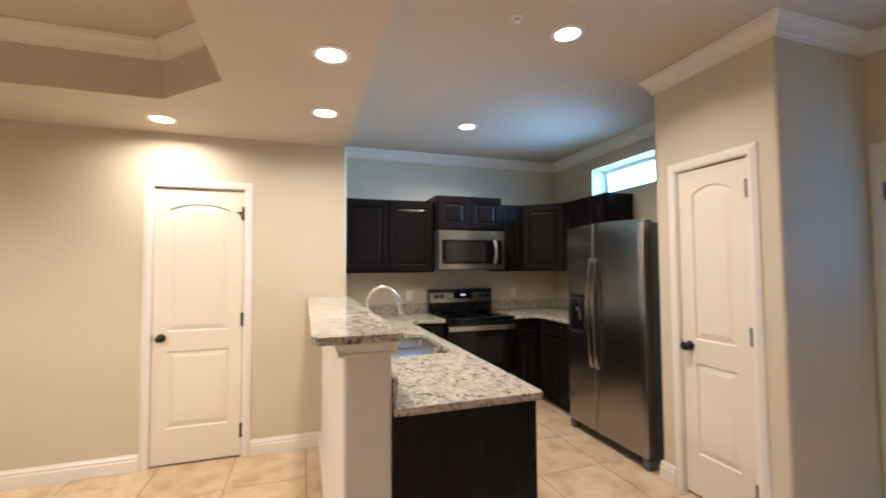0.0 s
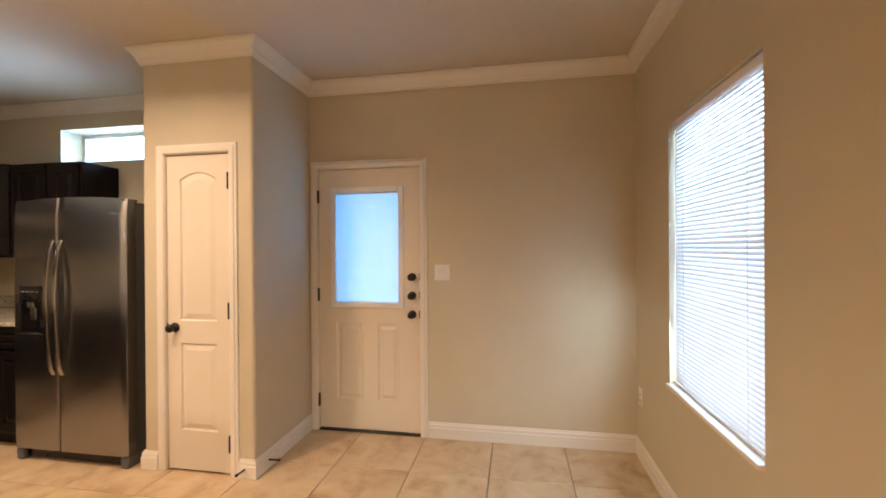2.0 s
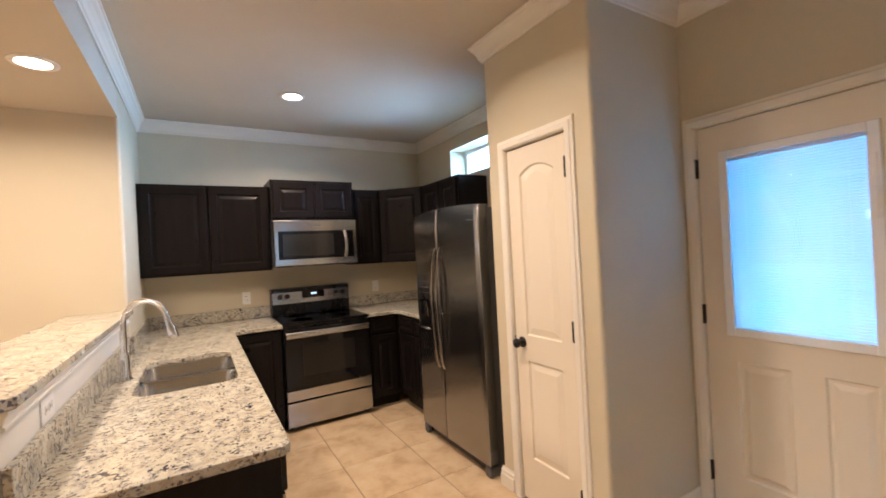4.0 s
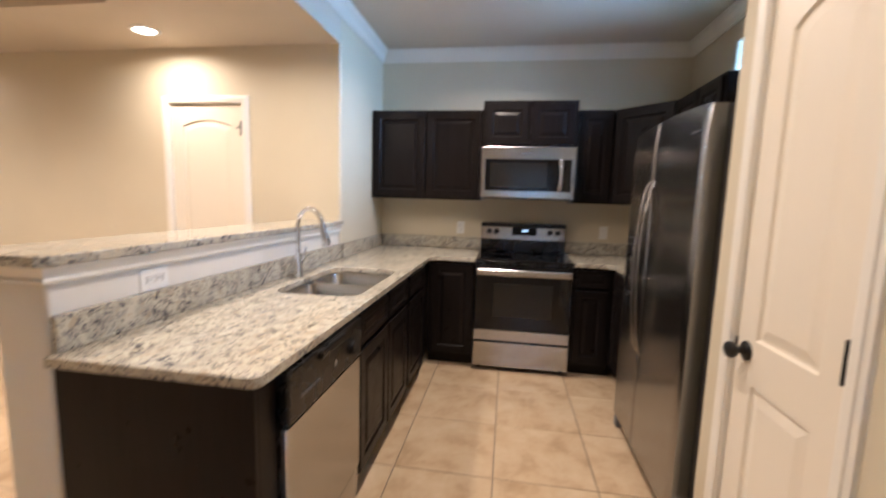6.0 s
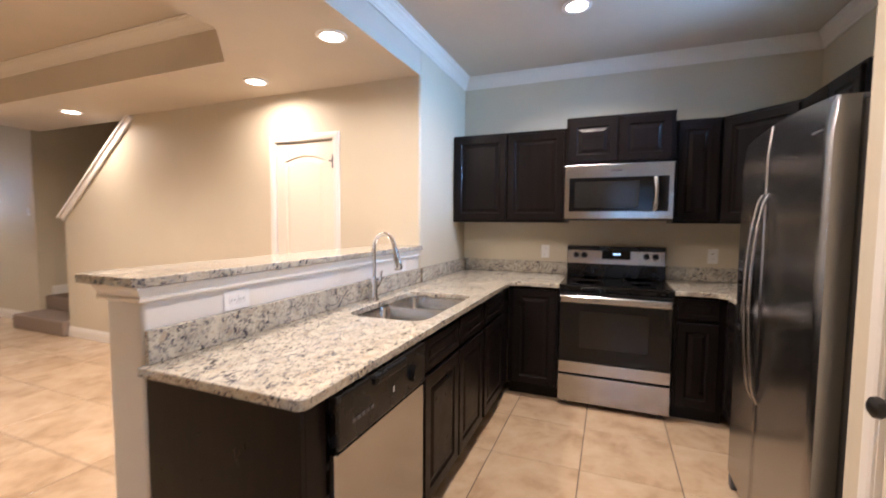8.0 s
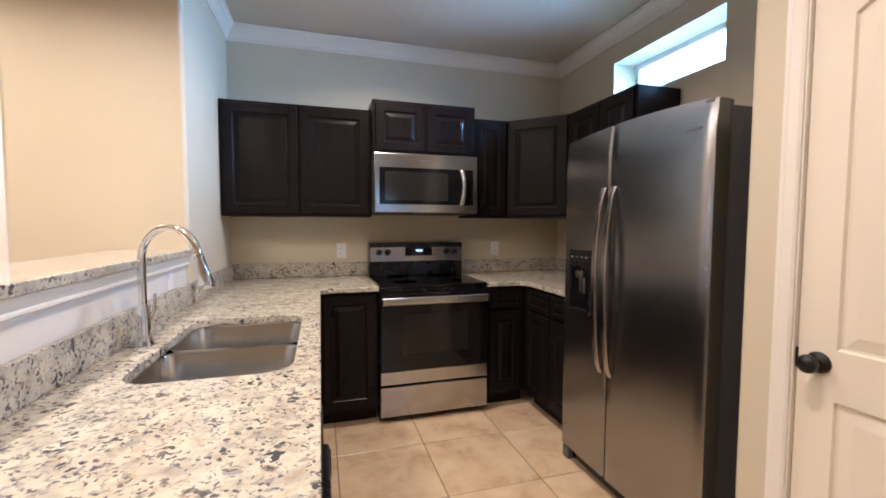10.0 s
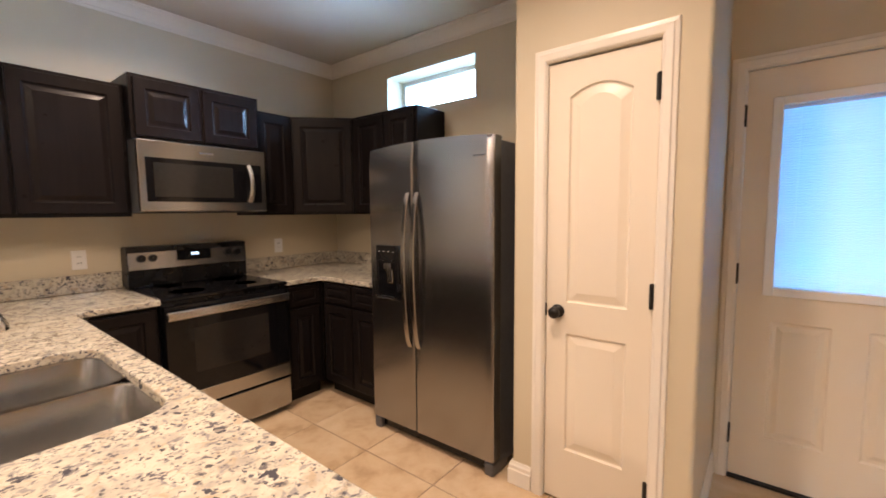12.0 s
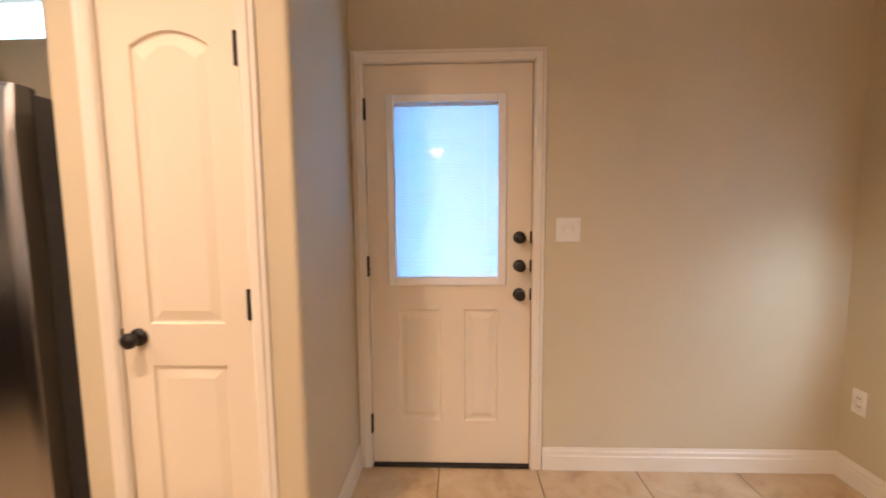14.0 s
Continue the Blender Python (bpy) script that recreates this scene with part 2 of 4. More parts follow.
def basis(o, u, w):
    """Local x along u, local y up, local z outwards along w."""
    m = Matrix.Identity(4)
    for i in range(3):
        m[i][0], m[i][1], m[i][2], m[i][3] = u[i], (0, 0, 1)[i], w[i], o[i]
    return m


def cyl(bm, m, r, depth, seg=24, r2=None):
    """A rod from the local origin along local z."""
    bmesh.ops.create_cone(bm, cap_ends=True, segments=seg, radius1=r, radius2=r if r2 is None else r2, depth=depth, matrix=m @ Matrix.Translation((0, 0, depth / 2)))
    return bm


def lathe(bm, m, profile, seg=24):
    rows = []
    for r, z in profile:
        rows.append([bm.verts.new(m @ Vector((r * math.cos(2 * math.pi * i / seg), r * math.sin(2 * math.pi * i / seg), z))) for i in range(seg)])
    for a, b in zip(rows, rows[1:]):
        for i in range(seg):
            bm.faces.new((a[i], a[(i + 1) % seg], b[(i + 1) % seg], b[i]))
    bm.faces.new(rows[0][::-1]), bm.faces.new(rows[-1])
    return bm


def tube(bm, pts, radii, seg=14, flat=1.0):
    pts = [Vector(p) for p in pts]
    rows = []
    side = None
    for i, p in enumerate(pts):
        t = (pts[min(i + 1, len(pts) - 1)] - pts[max(i - 1, 0)]).normalized()
        if side is None:
            side = t.orthogonal().normalized()
        side = (side - t * side.dot(t)).normalized()
        up = t.cross(side)
        r = radii if isinstance(radii, (int, float)) else radii[i]
        rows.append([bm.verts.new(p + side * (r * math.cos(2 * math.pi * k / seg)) + up * (r * flat * math.sin(2 * math.pi * k / seg))) for k in range(seg)])
    for a, b in zip(rows, rows[1:]):
        for k in range(seg):
            bm.faces.new((a[k], a[(k + 1) % seg], b[(k + 1) % seg], b[k]))
    bm.faces.new(rows[0][::-1]), bm.faces.new(rows[-1])
    return bm


def extrude_profile(bm, path, profile, closed=False):
    """Sweeps profile (out, z) along path (x, y); out is to the left of the way. Mitred."""
    n = len(path)
    rows = []
    for i in range(n):
        p = Vector(path[i])
        a = Vector(path[i - 1]) if (i > 0 or closed) else None
        b = Vector(path[(i + 1) % n]) if (i < n - 1 or closed) else None
        d1 = (p - a).normalized() if a is not None else (b - p).normalized()
        d2 = (b - p).normalized() if b is not None else d1
        n1, n2 = Vector((-d1.y, d1.x)), Vector((-d2.y, d2.x))
        mit = (n1 + n2) / max(0.2, 1 + n1.dot(n2))
        rows.append([bm.verts.new((p.x + mit.x * o, p.y + mit.y * o, z)) for o, z in profile])
    pairs = list(zip(rows, rows[1:])) + ([(rows[-1], rows[0])] if closed else [])
    for r1, r2 in pairs:
        for k in range(len(profile)):
            k2 = (k + 1) % len(profile)
            bm.faces.new((r1[k], r1[k2], r2[k2], r2[k]))
    if not closed:
        bm.faces.new(rows[0]), bm.faces.new(rows[-1][::-1])
    return bm


def outline(panel, inset, seg=12):
    u0, u1, v0, v1, rise = panel
    u0, u1, v0, v1 = u0 + inset, u1 - inset, v0 + inset, v1 - inset
    pts = [(u0, v0), (u1, v0)]
    if rise:
        for i in range(seg + 1):
            s = i / seg
            pts.append((u1 + (u0 - u1) * s, v1 - rise + rise * (1 - (2 * s - 1) ** 2)))
    else:
        pts += [(u1, v1), (u0, v1)]
    return pts


def panelled(m, W, H, thick, panels, steps, bevel=0.003):
    """A slab of W x H whose front carries sunk or raised panels. steps: (inset, depth) rows from the panel's rim inwards."""
    bm = bmesh.new()

    def loop(pts, d):
        vs = [bm.verts.new(m @ Vector((u, v, d))) for u, v in pts]
        es = [bm.edges.new((vs[i], vs[(i + 1) % len(vs)])) for i in range(len(vs))]
        return vs, es
    rim = [(bevel, bevel), (W - bevel, bevel), (W - bevel, H - bevel), (bevel, H - bevel)]
    front, edges = loop(rim, 0)
    for p in panels:
        ring, es = loop(outline(p, 0), 0)
        edges += es
        for inset, d in steps:
            nxt = [bm.verts.new(m @ Vector((u, v, d))) for u, v in outline(p, inset)]
            for i in range(len(ring)):
                j = (i + 1) % len(ring)
                bm.faces.new((ring[i], ring[j], nxt[j], nxt[i]))
            ring = nxt
        bm.faces.new(ring)
    bmesh.ops.triangle_fill(bm, use_beauty=True, use_dissolve=False, edges=edges)
    outer = [(0, 0), (W, 0), (W, H), (0, H)]
    side = [bm.verts.new(m @ Vector((u, v, -bevel))) for u, v in outer]
    back = [bm.verts.new(m @ Vector((u, v, -thick))) for u, v in outer]
    for i in range(4):
        j = (i + 1) % 4
        bm.faces.new((front[i], front[j], side[j], side[i]))
        bm.faces.new((side[i], side[j], back[j], back[i]))
    bm.faces.new(back)
    return bm


def local_box(bm, m, u0, u1, v0, v1, w0, w1, bevel=0.0, seg=1):
    b2 = boxed(u0, u1, v0, v1, w0, w1, bevel=bevel, seg=seg)
    b2.transform(m)
    me = bpy.data.meshes.new("tmp")
    b2.to_mesh(me)
    b2.free()
    bm.from_mesh(me)
    bpy.data.meshes.remove(me)
    return bm


def lbox(m, *a, **k):
    return local_box(bmesh.new(), m, *a, **k)


def wall_with_holes(axis, face0, face1, a0, a1, z0, z1, holes):
    """An upright wall along y (axis 'x') or x (axis 'y'), with openings (a0, a1, z0, z1)."""
    bm = bmesh.new()
    cuts = sorted({a0, a1, *[h[0] for h in holes], *[h[1] for h in holes]})
    for s, e in zip(cuts, cuts[1:]):
        mid = (s + e) / 2
        spans, z = [], z0
        for h in sorted([h for h in holes if h[0] < mid < h[1]], key=lambda h: h[2]):
            spans.append((z, h[2]))
            z = h[3]
        spans.append((z, z1))
        for lo, hi in spans:
            if hi - lo > 1e-4:
                if axis == "x":
                    box(bm, face0, face1, s, e, lo, hi)
                else:
                    box(bm, s, e, face0, face1, lo, hi)
    bmesh.ops.remove_doubles(bm, verts=bm.verts, dist=1e-5)
    return bm

# ---- structure ----
DOOR_E = (2.33, 3.15, 0.0, 2.05)          # back door leaf in the east wall: y0, y1, z0, z1
CLERE = (4.72, 5.60, 2.205, 2.50)
WIN = (3.07, 3.945, 0.68, 2.105)            # window in the south wall: x0, x1, z0, z1
PX, PY0, PY1 = 3.845, 3.22, 4.014         # pantry front and sides
PD = (3.385, 3.845, 0.0, 2.04)            # pantry door leaf
RET_X, CW_Y = 1.86, 5.31                  # return wall and closet wall faces
CD = (0.475, 1.08, 0.0, 2.04)            # closet door leaf
HW = (1.665, 1.845, 3.31)                  # half wall x0, x1, end y
WEST_X, HALL_Y = -3.35, 4.14
TALL = 2.9

solid("wall_east", wall_with_holes("x", E_X, 4.81, 0.65, 6.52, -0.02, TALL, [(DOOR_E[0] - 0.015, DOOR_E[1] + 0.015, -0.02, DOOR_E[3] + 0.015), CLERE]), WALL, kind="structure")
solid("wall_north", boxed(RET_X, 4.57, N_Y, 6.52, -0.02, TALL), WALL, kind="structure")
solid("wall_south", wall_with_holes("y", 0.65, S_Y, -3.47, E_X, -0.02, TALL, [WIN]), WALL, kind="structure")
bm = wall_with_holes("x", PX, PX + 0.1, PY0, PY1, -0.02, TOP, [(PD[0] - 0.012, PD[1] + 0.012, -0.02, PD[3] + 0.012)])
box(bm, PX + 0.1, E_X, PY0, PY0 + 0.1, -0.02, TOP)
box(bm, PX + 0.1, E_X, PY1 - 0.1, PY1, -0.02, TOP)
bmesh.ops.remove_doubles(bm, verts=bm.verts, dist=1e-5)
es = [e for e in bm.edges if all(abs(v.co.x - PX) < 1e-4 and (abs(v.co.y - PY0) < 1e-4 or abs(v.co.y - PY1) < 1e-4) for v in e.verts)]
bmesh.ops.bevel(bm, geom=es, offset=0.018, segments=4, profile=0.5, affect="EDGES")
solid("wall_pantry", bm, WALL, kind="structure")
# return wall beside the kitchen and the closet wall with the stair cut
bm = boxed(1.74, RET_X, CW_Y, 6.52, -0.02, TALL)
bevel_upright(bm, 0.02, 4, lambda e: e.verts[0].co.x > 1.8 and e.verts[0].co.y < 5.4)
solid("wall_return", bm, WALL, kind="structure")
solid("wall_closet", wall_with_holes("y", CW_Y, 5.42, -1.45, 1.74, -0.02, TALL, [(CD[0] - 0.012, CD[1] + 0.012, -0.02, CD[3] + 0.012)]), WALL, kind="structure")
bm = bmesh.new()
pts = [(-2.70, -0.02), (-1.45, -0.02), (-1.45, 2.44), (-2.70, 1.435), (-2.70, 1.0)]
for y in (CW_Y, 5.42):
    bm.faces.new([bm.verts.new((x, y, z)) for x, z in pts])
bm.verts.ensure_lookup_table()
for i in range(5):
    j = (i + 1) % 5
    bm.faces.new((bm.verts[i], bm.verts[j], bm.verts[5 + j], bm.verts[5 + i]))
solid("wall_stair", bm, WALL, kind="structure")
solid("wall_closet_back", boxed(-1.4, 1.74, 6.4, 6.52, -0.02, TALL), WALL, kind="structure")
bm = boxed(HW[0], HW[1], HW[2], CW_Y, -0.02, 1.162)
bevel_upright(bm, 0.015, 4, lambda e: e.verts[0].co.y < 3.4)
solid("half_wall", bm, WALL_PALE, kind="structure")
solid("wall_west", boxed(-3.47, WEST_X, S_Y, HALL_Y, -0.02, TALL), WALL, kind="structure")
# hall, arch, foyer and stair well
AX, SIDE_Y, FOY_Y, FRONT_X, ST_X = -5.05, 5.52, 5.72, -6.12, -3.80
A0, A1, SPRING, CROWN = 4.24, 5.52, 2.18, 2.41
bm = bmesh.new()
box(bm, AX - 0.12, AX, 3.9, A0, -0.02, 3.2)
box(bm, AX - 0.12, AX, A1, FOY_Y + 0.12, -0.02, 3.2)
steps = 24
for k in range(steps):
    ya, yb = A0 + (A1 - A0) * k / steps, A0 + (A1 - A0) * (k + 1) / steps
    za, zb = [SPRING + (CROWN - SPRING) * max(0, 1 - abs(2 * q / steps - 1) ** 2.6) ** 0.6 for q in (k, k + 1)]
    lo = [bm.verts.new((x, y, z)) for x in (AX, AX - 0.12) for y, z in ((ya, za), (yb, zb), (yb, 3.2), (ya, 3.2))]
    bm.faces.new(lo[:4]), bm.faces.new(lo[4:][::-1]), bm.faces.new((lo[0], lo[1], lo[5], lo[4])), bm.faces.new((lo[2], lo[3], lo[7], lo[6]))
solid("wall_arch", bm, WALL, kind="structure")
solid("wall_hall", boxed(AX, -3.47, 4.0, HALL_Y - 0.06, -0.02, 3.2), WALL, kind="structure")
solid("wall_foyer_side", wall_with_holes("y", FOY_Y, FOY_Y + 0.12, FRONT_X - 0.12, AX - 0.12, -0.02, 3.2, [(-5.77, -5.19, -0.02, 2.05)]), WALL, kind="structure")
solid("wall_hall_side", boxed(AX, ST_X, SIDE_Y, 5.64, -0.02, 3.2), WALL, kind="structure")
solid("wall_foyer_near", boxed(FRONT_X - 0.12, AX - 0.12, 3.9, 4.02, -0.02, 3.2), WALL, kind="structure")
solid("wall_foyer_front", wall_with_holes("x", FRONT_X - 0.12, FRONT_X, 4.02, FOY_Y, -0.02, 3.2, [(4.45, 5.36, -0.02, 2.06)]), WALL, kind="structure")
solid("wall_stair_left", boxed(ST_X - 0.12, ST_X, 5.64, 7.0, -0.02, 5.2), WALL, kind="structure")
solid("wall_stair_back", boxed(ST_X, -1.45, 6.9, 7.02, -0.02, 5.2), WALL, kind="structure")
solid("wall_stair_right", boxed(-1.55, -1.45, 5.42, 6.9, -0.02, 5.2), WALL, kind="structure")
solid("ceiling_stairwell", boxed(ST_X - 0.12, -1.45, 5.42, 7.02, 5.2, 5.3), CEIL, kind="structure")
solid("wall_stair_upper", boxed(ST_X - 0.12, -1.45, CW_Y, 5.42, 2.9, 5.2), WALL, kind="structure")
solid("ceiling_hall", boxed(FRONT_X - 0.12, WEST_X, 3.9, 5.84, 2.9, 3.0), CEIL, kind="structure")
solid("ceiling_kitchen", boxed(RET_X, E_X + 0.15, 0.65, 6.52, TOP, TOP + 0.1), CEIL, kind="structure")
solid("ceiling_closet", boxed(-1.4, 1.74, 5.43, 6.4, SOFFIT, SOFFIT + 0.1), CEIL, kind="structure")

# living room ceiling with an octagonal tray
TX0, TX1, TY0, TY1, TC = -2.60, 1.10, 1.50, 4.60, 0.375
OCT = [(TX1, TY0 + TC), (TX1, TY1 - TC), (TX1 - TC, TY1), (TX0 + TC, TY1), (TX0, TY1 - TC), (TX0, TY0 + TC), (TX0 + TC, TY0), (TX1 - TC, TY0)]
bm = bmesh.new()
outer = [(RET_X - 0.003, 0.65), (RET_X - 0.003, 5.42), (WEST_X, 5.42), (WEST_X, 0.65)]
vo = [bm.verts.new((x, y, SOFFIT)) for x, y in outer]
vi = [bm.verts.new((x, y, SOFFIT)) for x, y in OCT]
es = [bm.edges.new((vo[i], vo[(i + 1) % 4])) for i in range(4)] + [bm.edges.new((vi[i], vi[(i + 1) % 8])) for i in range(8)]
bmesh.ops.triangle_fill(bm, use_beauty=True, edges=es)
vt = [bm.verts.new((x, y, TOP + 0.05)) for x, y in OCT]
for i in range(8):
    bm.faces.new((vi[i], vi[(i + 1) % 8], vt[(i + 1) % 8], vt[i]))
bm.faces.new(vt)
vu = [bm.verts.new((x, y, TALL)) for x, y in outer]
for i in range(4):
    bm.faces.new((vo[i], vo[(i + 1) % 4], vu[(i + 1) % 4], vu[i]))
bm.faces.new(vu)
ceil_living = solid("ceiling_living", bm, CEIL, kind="structure")

# crown moulding, baseboards
CROWN_P = [(0, 0), (0, -0.105), (0.009, -0.105), (0.011, -0.092), (0.018, -0.086), (0.026, -0.062), (0.040, -0.038), (0.054, -0.024), (0.057, -0.014), (0.066, -0.011), (0.066, 0)]


def crown(path, z, closed=False):
    return extrude_profile(bmesh.new(), path, [(o, z + h) for o, h in CROWN_P], closed)


ROOM = [(RET_X, N_Y), (RET_X, S_Y), (E_X, S_Y), (E_X, PY0), (PX, PY0), (PX, PY1), (E_X, PY1), (E_X, N_Y)]
solid("crown_moulding_trim", crown(ROOM, TOP - 0.001, True), WHITE, kind="structure")
solid("crown_moulding_trim_tray", crown(OCT, TOP + 0.049, True), WHITE, kind="structure")
BASE_P = [(0, 0), (0.016, 0), (0.016, 0.075), (0.012, 0.08), (0.012, 0.098), (0.007, 0.106), (0.004, 0.118), (0, 0.118)]


def baseboard(path):
    return solid("baseboard", extrude_profile(bmesh.new(), path, [(o + 0.0005, z + 0.001) for o, z in BASE_P]), WHITE, kind="structure")


CAS = 0.062
baseboard([(E_X, S_Y), (E_X, DOOR_E[0] - CAS)])
baseboard([(WEST_X, S_Y), (E_X, S_Y)])
baseboard([(E_X, PY0), (PX, PY0), (PX, PD[0] - CAS)])
baseboard([(PX, PD[1] + CAS), (PX, PY1), (PX + 0.1, PY1)])
baseboard([(HW[1] + 0.002, HW[2] + 0.01), (HW[1] + 0.002, HW[2]), (HW[0], HW[2]), (HW[0], CW_Y), (CD[1] + CAS, CW_Y)])
baseboard([(-2.70, CW_Y), (CD[0] - CAS, CW_Y)][::-1])
baseboard([(WEST_X, HALL_Y), (WEST_X, S_Y)])
baseboard([(AX + 0.001, SIDE_Y), (ST_X, SIDE_Y)][::-1])

# ---- doors ----
EAST = ((0, -1, 0), (-1, 0, 0))
NORTH = ((1, 0, 0), (0, -1, 0))
PENIN = ((0, 1, 0), (1, 0, 0))


def casing(name, m, W, H, width=CAS):
    """Door casing round an opening W x H whose lower left corner is the local origin."""
    bm = bmesh.new()
    prof = [(0.004, 0.0), (0.004, 0.011), (0.012, 0.016), (width * 0.62, 0.018), (width * 0.7, 0.013), (width - 0.004, 0.011), (width, 0.0)]
    rows = []
    for i, (u, v, du, dv) in enumerate([(0, 0.001, -1, 0), (0, H, -1, 1), (W, H, 1, 1), (W, 0.001, 1, 0)]):
        rows.append([bm.verts.new(m @ Vector((u + du * o, v + dv * o, h))) for o, h in prof])
    for a, b in zip(rows, rows[1:]):
        for k in range(len(prof)):
            k2 = (k + 1) % len(prof)
            bm.faces.new((a[k], a[k2], b[k2], b[k]))
    bm.faces.new(rows[0]), bm.faces.new(rows[-1])
    return solid(name, bm, WHITE, kind="structure")


def jamb(name, m, W, H, depth):
    bm = bmesh.new()
    local_box(bm, m, -0.011, 0.0, 0, H + 0.011, -depth, 0.004)
    local_box(bm, m, W, W + 0.011, 0, H + 0.011, -depth, 0.004)
    local_box(bm, m, 0.0, W, H, H + 0.011, -depth, 0.004)
    return solid(name, bm, WHITE, kind="structure")


def knob(parent, m, u, v, r=0.027):
    bm = lathe(bmesh.new(), m @ Matrix.Translation((u, v, 0)), [(0.031, 0), (0.031, 0.005), (0.024, 0.010), (0.011, 0.014), (0.010, 0.028), (r * 0.8, 0.034), (r, 0.045), (r * 0.93, 0.056), (r * 0.55, 0.063), (0.004, 0.065)])
    part("door_knob", bm, BRONZE, parent, "dark bronze round knob", True)


def hinges(parent, m, u, heights):
    for v in heights:
        bm = lbox(m, u - 0.017, u + 0.006, v - 0.05, v + 0.05, 0.0005, 0.0105, bevel=0.001)
        cyl(bm, m @ Matrix.Translation((u - 0.005, v - 0.052, 0.0125)) @ Matrix.Rotation(radians(-90), 4, "X"), 0.0085, 0.104, 10)
        part("hinge", bm, BRONZE, parent, "dark bronze hinge")


STEPS = [(0.005, -0.009), (0.012, -0.0095), (0.046, -0.001)]


def two_panel_door(name, m, W, H, label, knob_left=True):
    root = thing(name, m @ Vector((W / 2, 0, 0)), label, "door", kind="structure")
    s = 0.098
    panels = [(s, W - s, 0.255, 0.815, 0), (s, W - s, 0.96, H - 0.125, 0.045)]
    lift = m @ Matrix.Translation((0, 0.012, 0))
    leaf = part("leaf", panelled(lift, W, H - 0.016, 0.035, panels, STEPS), DOORW, root, smooth=False)
    knob(root, lift, 0.058 if knob_left else W - 0.058, 0.915)
    hinges(root, lift, W + 0.003 if knob_left else -0.003, (0.19, 1.03, H - 0.19))
    part("latch", lbox(lift, -0.008, 0.004, 0.885, 0.945, 0.0005, 0.004), BRONZE, root, "dark bronze latch plate")
    return root


# pantry door
m = basis((PX, PD[1], 0), *EAST)
W = PD[1] - PD[0]
two_panel_door("door_pantry", m @ Matrix.Translation((0.002, 0, -0.008)), W - 0.004, PD[3] - 0.002, "closed narrow white two-panel arch-top pantry door")
casing("trim_pantry_casing", m, W, PD[3]), jamb("trim_pantry_jamb", m, W, PD[3], 0.1)
# added dark sheet behind the leaf; its colour gives the shade in the gaps
solid("shade_sheet_pantry", boxed(PX + 0.09, PX + 0.098, PD[0] - 0.011, PD[1] + 0.011, 0.0, PD[3]), DARKGAP, kind="structure")
# closet door
m = basis((CD[0], CW_Y, 0), *NORTH)
W = CD[1] - CD[0]
door = two_panel_door("door_closet", m @ Matrix.Translation((0.002, 0, -0.008)), W - 0.004, CD[3] - 0.002, "closed white two-panel arch-top closet door")
bm = lbox(m, W - 0.045, W + 0.005, 1.862, 1.872, 0.0, 0.006)
local_box(bm, m, W + 0.002, W + 0.012, 1.80, 1.872, 0.0, 0.008)
part("door_stop", bm, BRONZE, door, "dark bronze hinge-pin door stop")
casing("trim_closet_casing", m, W, CD[3]), jamb("trim_closet_jamb", m, W, CD[3], 0.12)
# near-black sheet added across the opening, for shade round the closet leaf
solid("shade_sheet_closet", boxed(CD[0] - 0.011, CD[1] + 0.011, 5.41, 5.418, 0.0, CD[3]), DARKGAP, kind="structure")

# back door with a blind between its panes
m = basis((E_X, DOOR_E[1], 0), *EAST)
W, H = DOOR_E[1] - DOOR_E[0], DOOR_E[3]
root = thing("door_back", (E_X, 2.74, 0), "closed white back door with a half glazed lite and two raised panels", "door", kind="structure")
lift = m @ Matrix.Translation((0.003, 0.018, -0.012))
LW, LH = W - 0.006, H - 0.022
GL = (0.135, 0.655, 0.985, 1.855)          # glazed opening
bm = bmesh.new()
for u0, u1, v0, v1 in ((0, GL[0], 0, LH), (GL[1], LW, 0, LH), (GL[0], GL[1], GL[3], LH)):
    local_box(bm, lift, u0, u1, v0, v1, -0.042, 0)
low = panelled(lift @ Matrix.Translation((GL[0], 0, 0)), GL[1] - GL[0], GL[2] - 0.0, 0.042, [(0.005, 0.225, 0.23, 0.825, 0), (0.345, 0.565 - 0.05, 0.23, 0.825, 0)], [(0.008, -0.009), (0.022, -0.010), (0.045, -0.001)], 0.0)
me = bpy.data.meshes.new("tmp")
low.to_mesh(me), low.free()
bm.from_mesh(me)
bpy.data.meshes.remove(me)
leaf = part("leaf", bm, DOORW, root)
bm = bmesh.new()
f = 0.034
for u0, u1, v0, v1 in ((GL[0] - f, GL[0] + 0.006, GL[2] - f, GL[3] + f), (GL[1] - 0.006, GL[1] + f, GL[2] - f, GL[3] + f), (GL[0] + 0.006, GL[1] - 0.006, GL[2] - f, GL[2] + 0.006), (GL[0] + 0.006, GL[1] - 0.006, GL[3] - 0.006, GL[3] + f)):
    local_box(bm, lift, u0, u1, v0, v1, -0.004, 0.011, 0.004, 2)
lite = part("lite_frame", bm, VINYL, root, "white moulded lite frame")
part("pane", lbox(lift, GL[0], GL[1], GL[2], GL[3], -0.010, -0.006), GLASS, lite).visible_shadow = False
slider = lbox(lift, GL[1] + 0.008, GL[1] + 0.022, 1.50, 1.76, 0.0105, 0.015, 0.002)
local_box(slider, lift, GL[1] + 0.006, GL[1] + 0.025, 1.60, 1.625, 0.014, 0.022, 0.003)
part("blind_slider", slider, VINYL, root, "white blind slider")
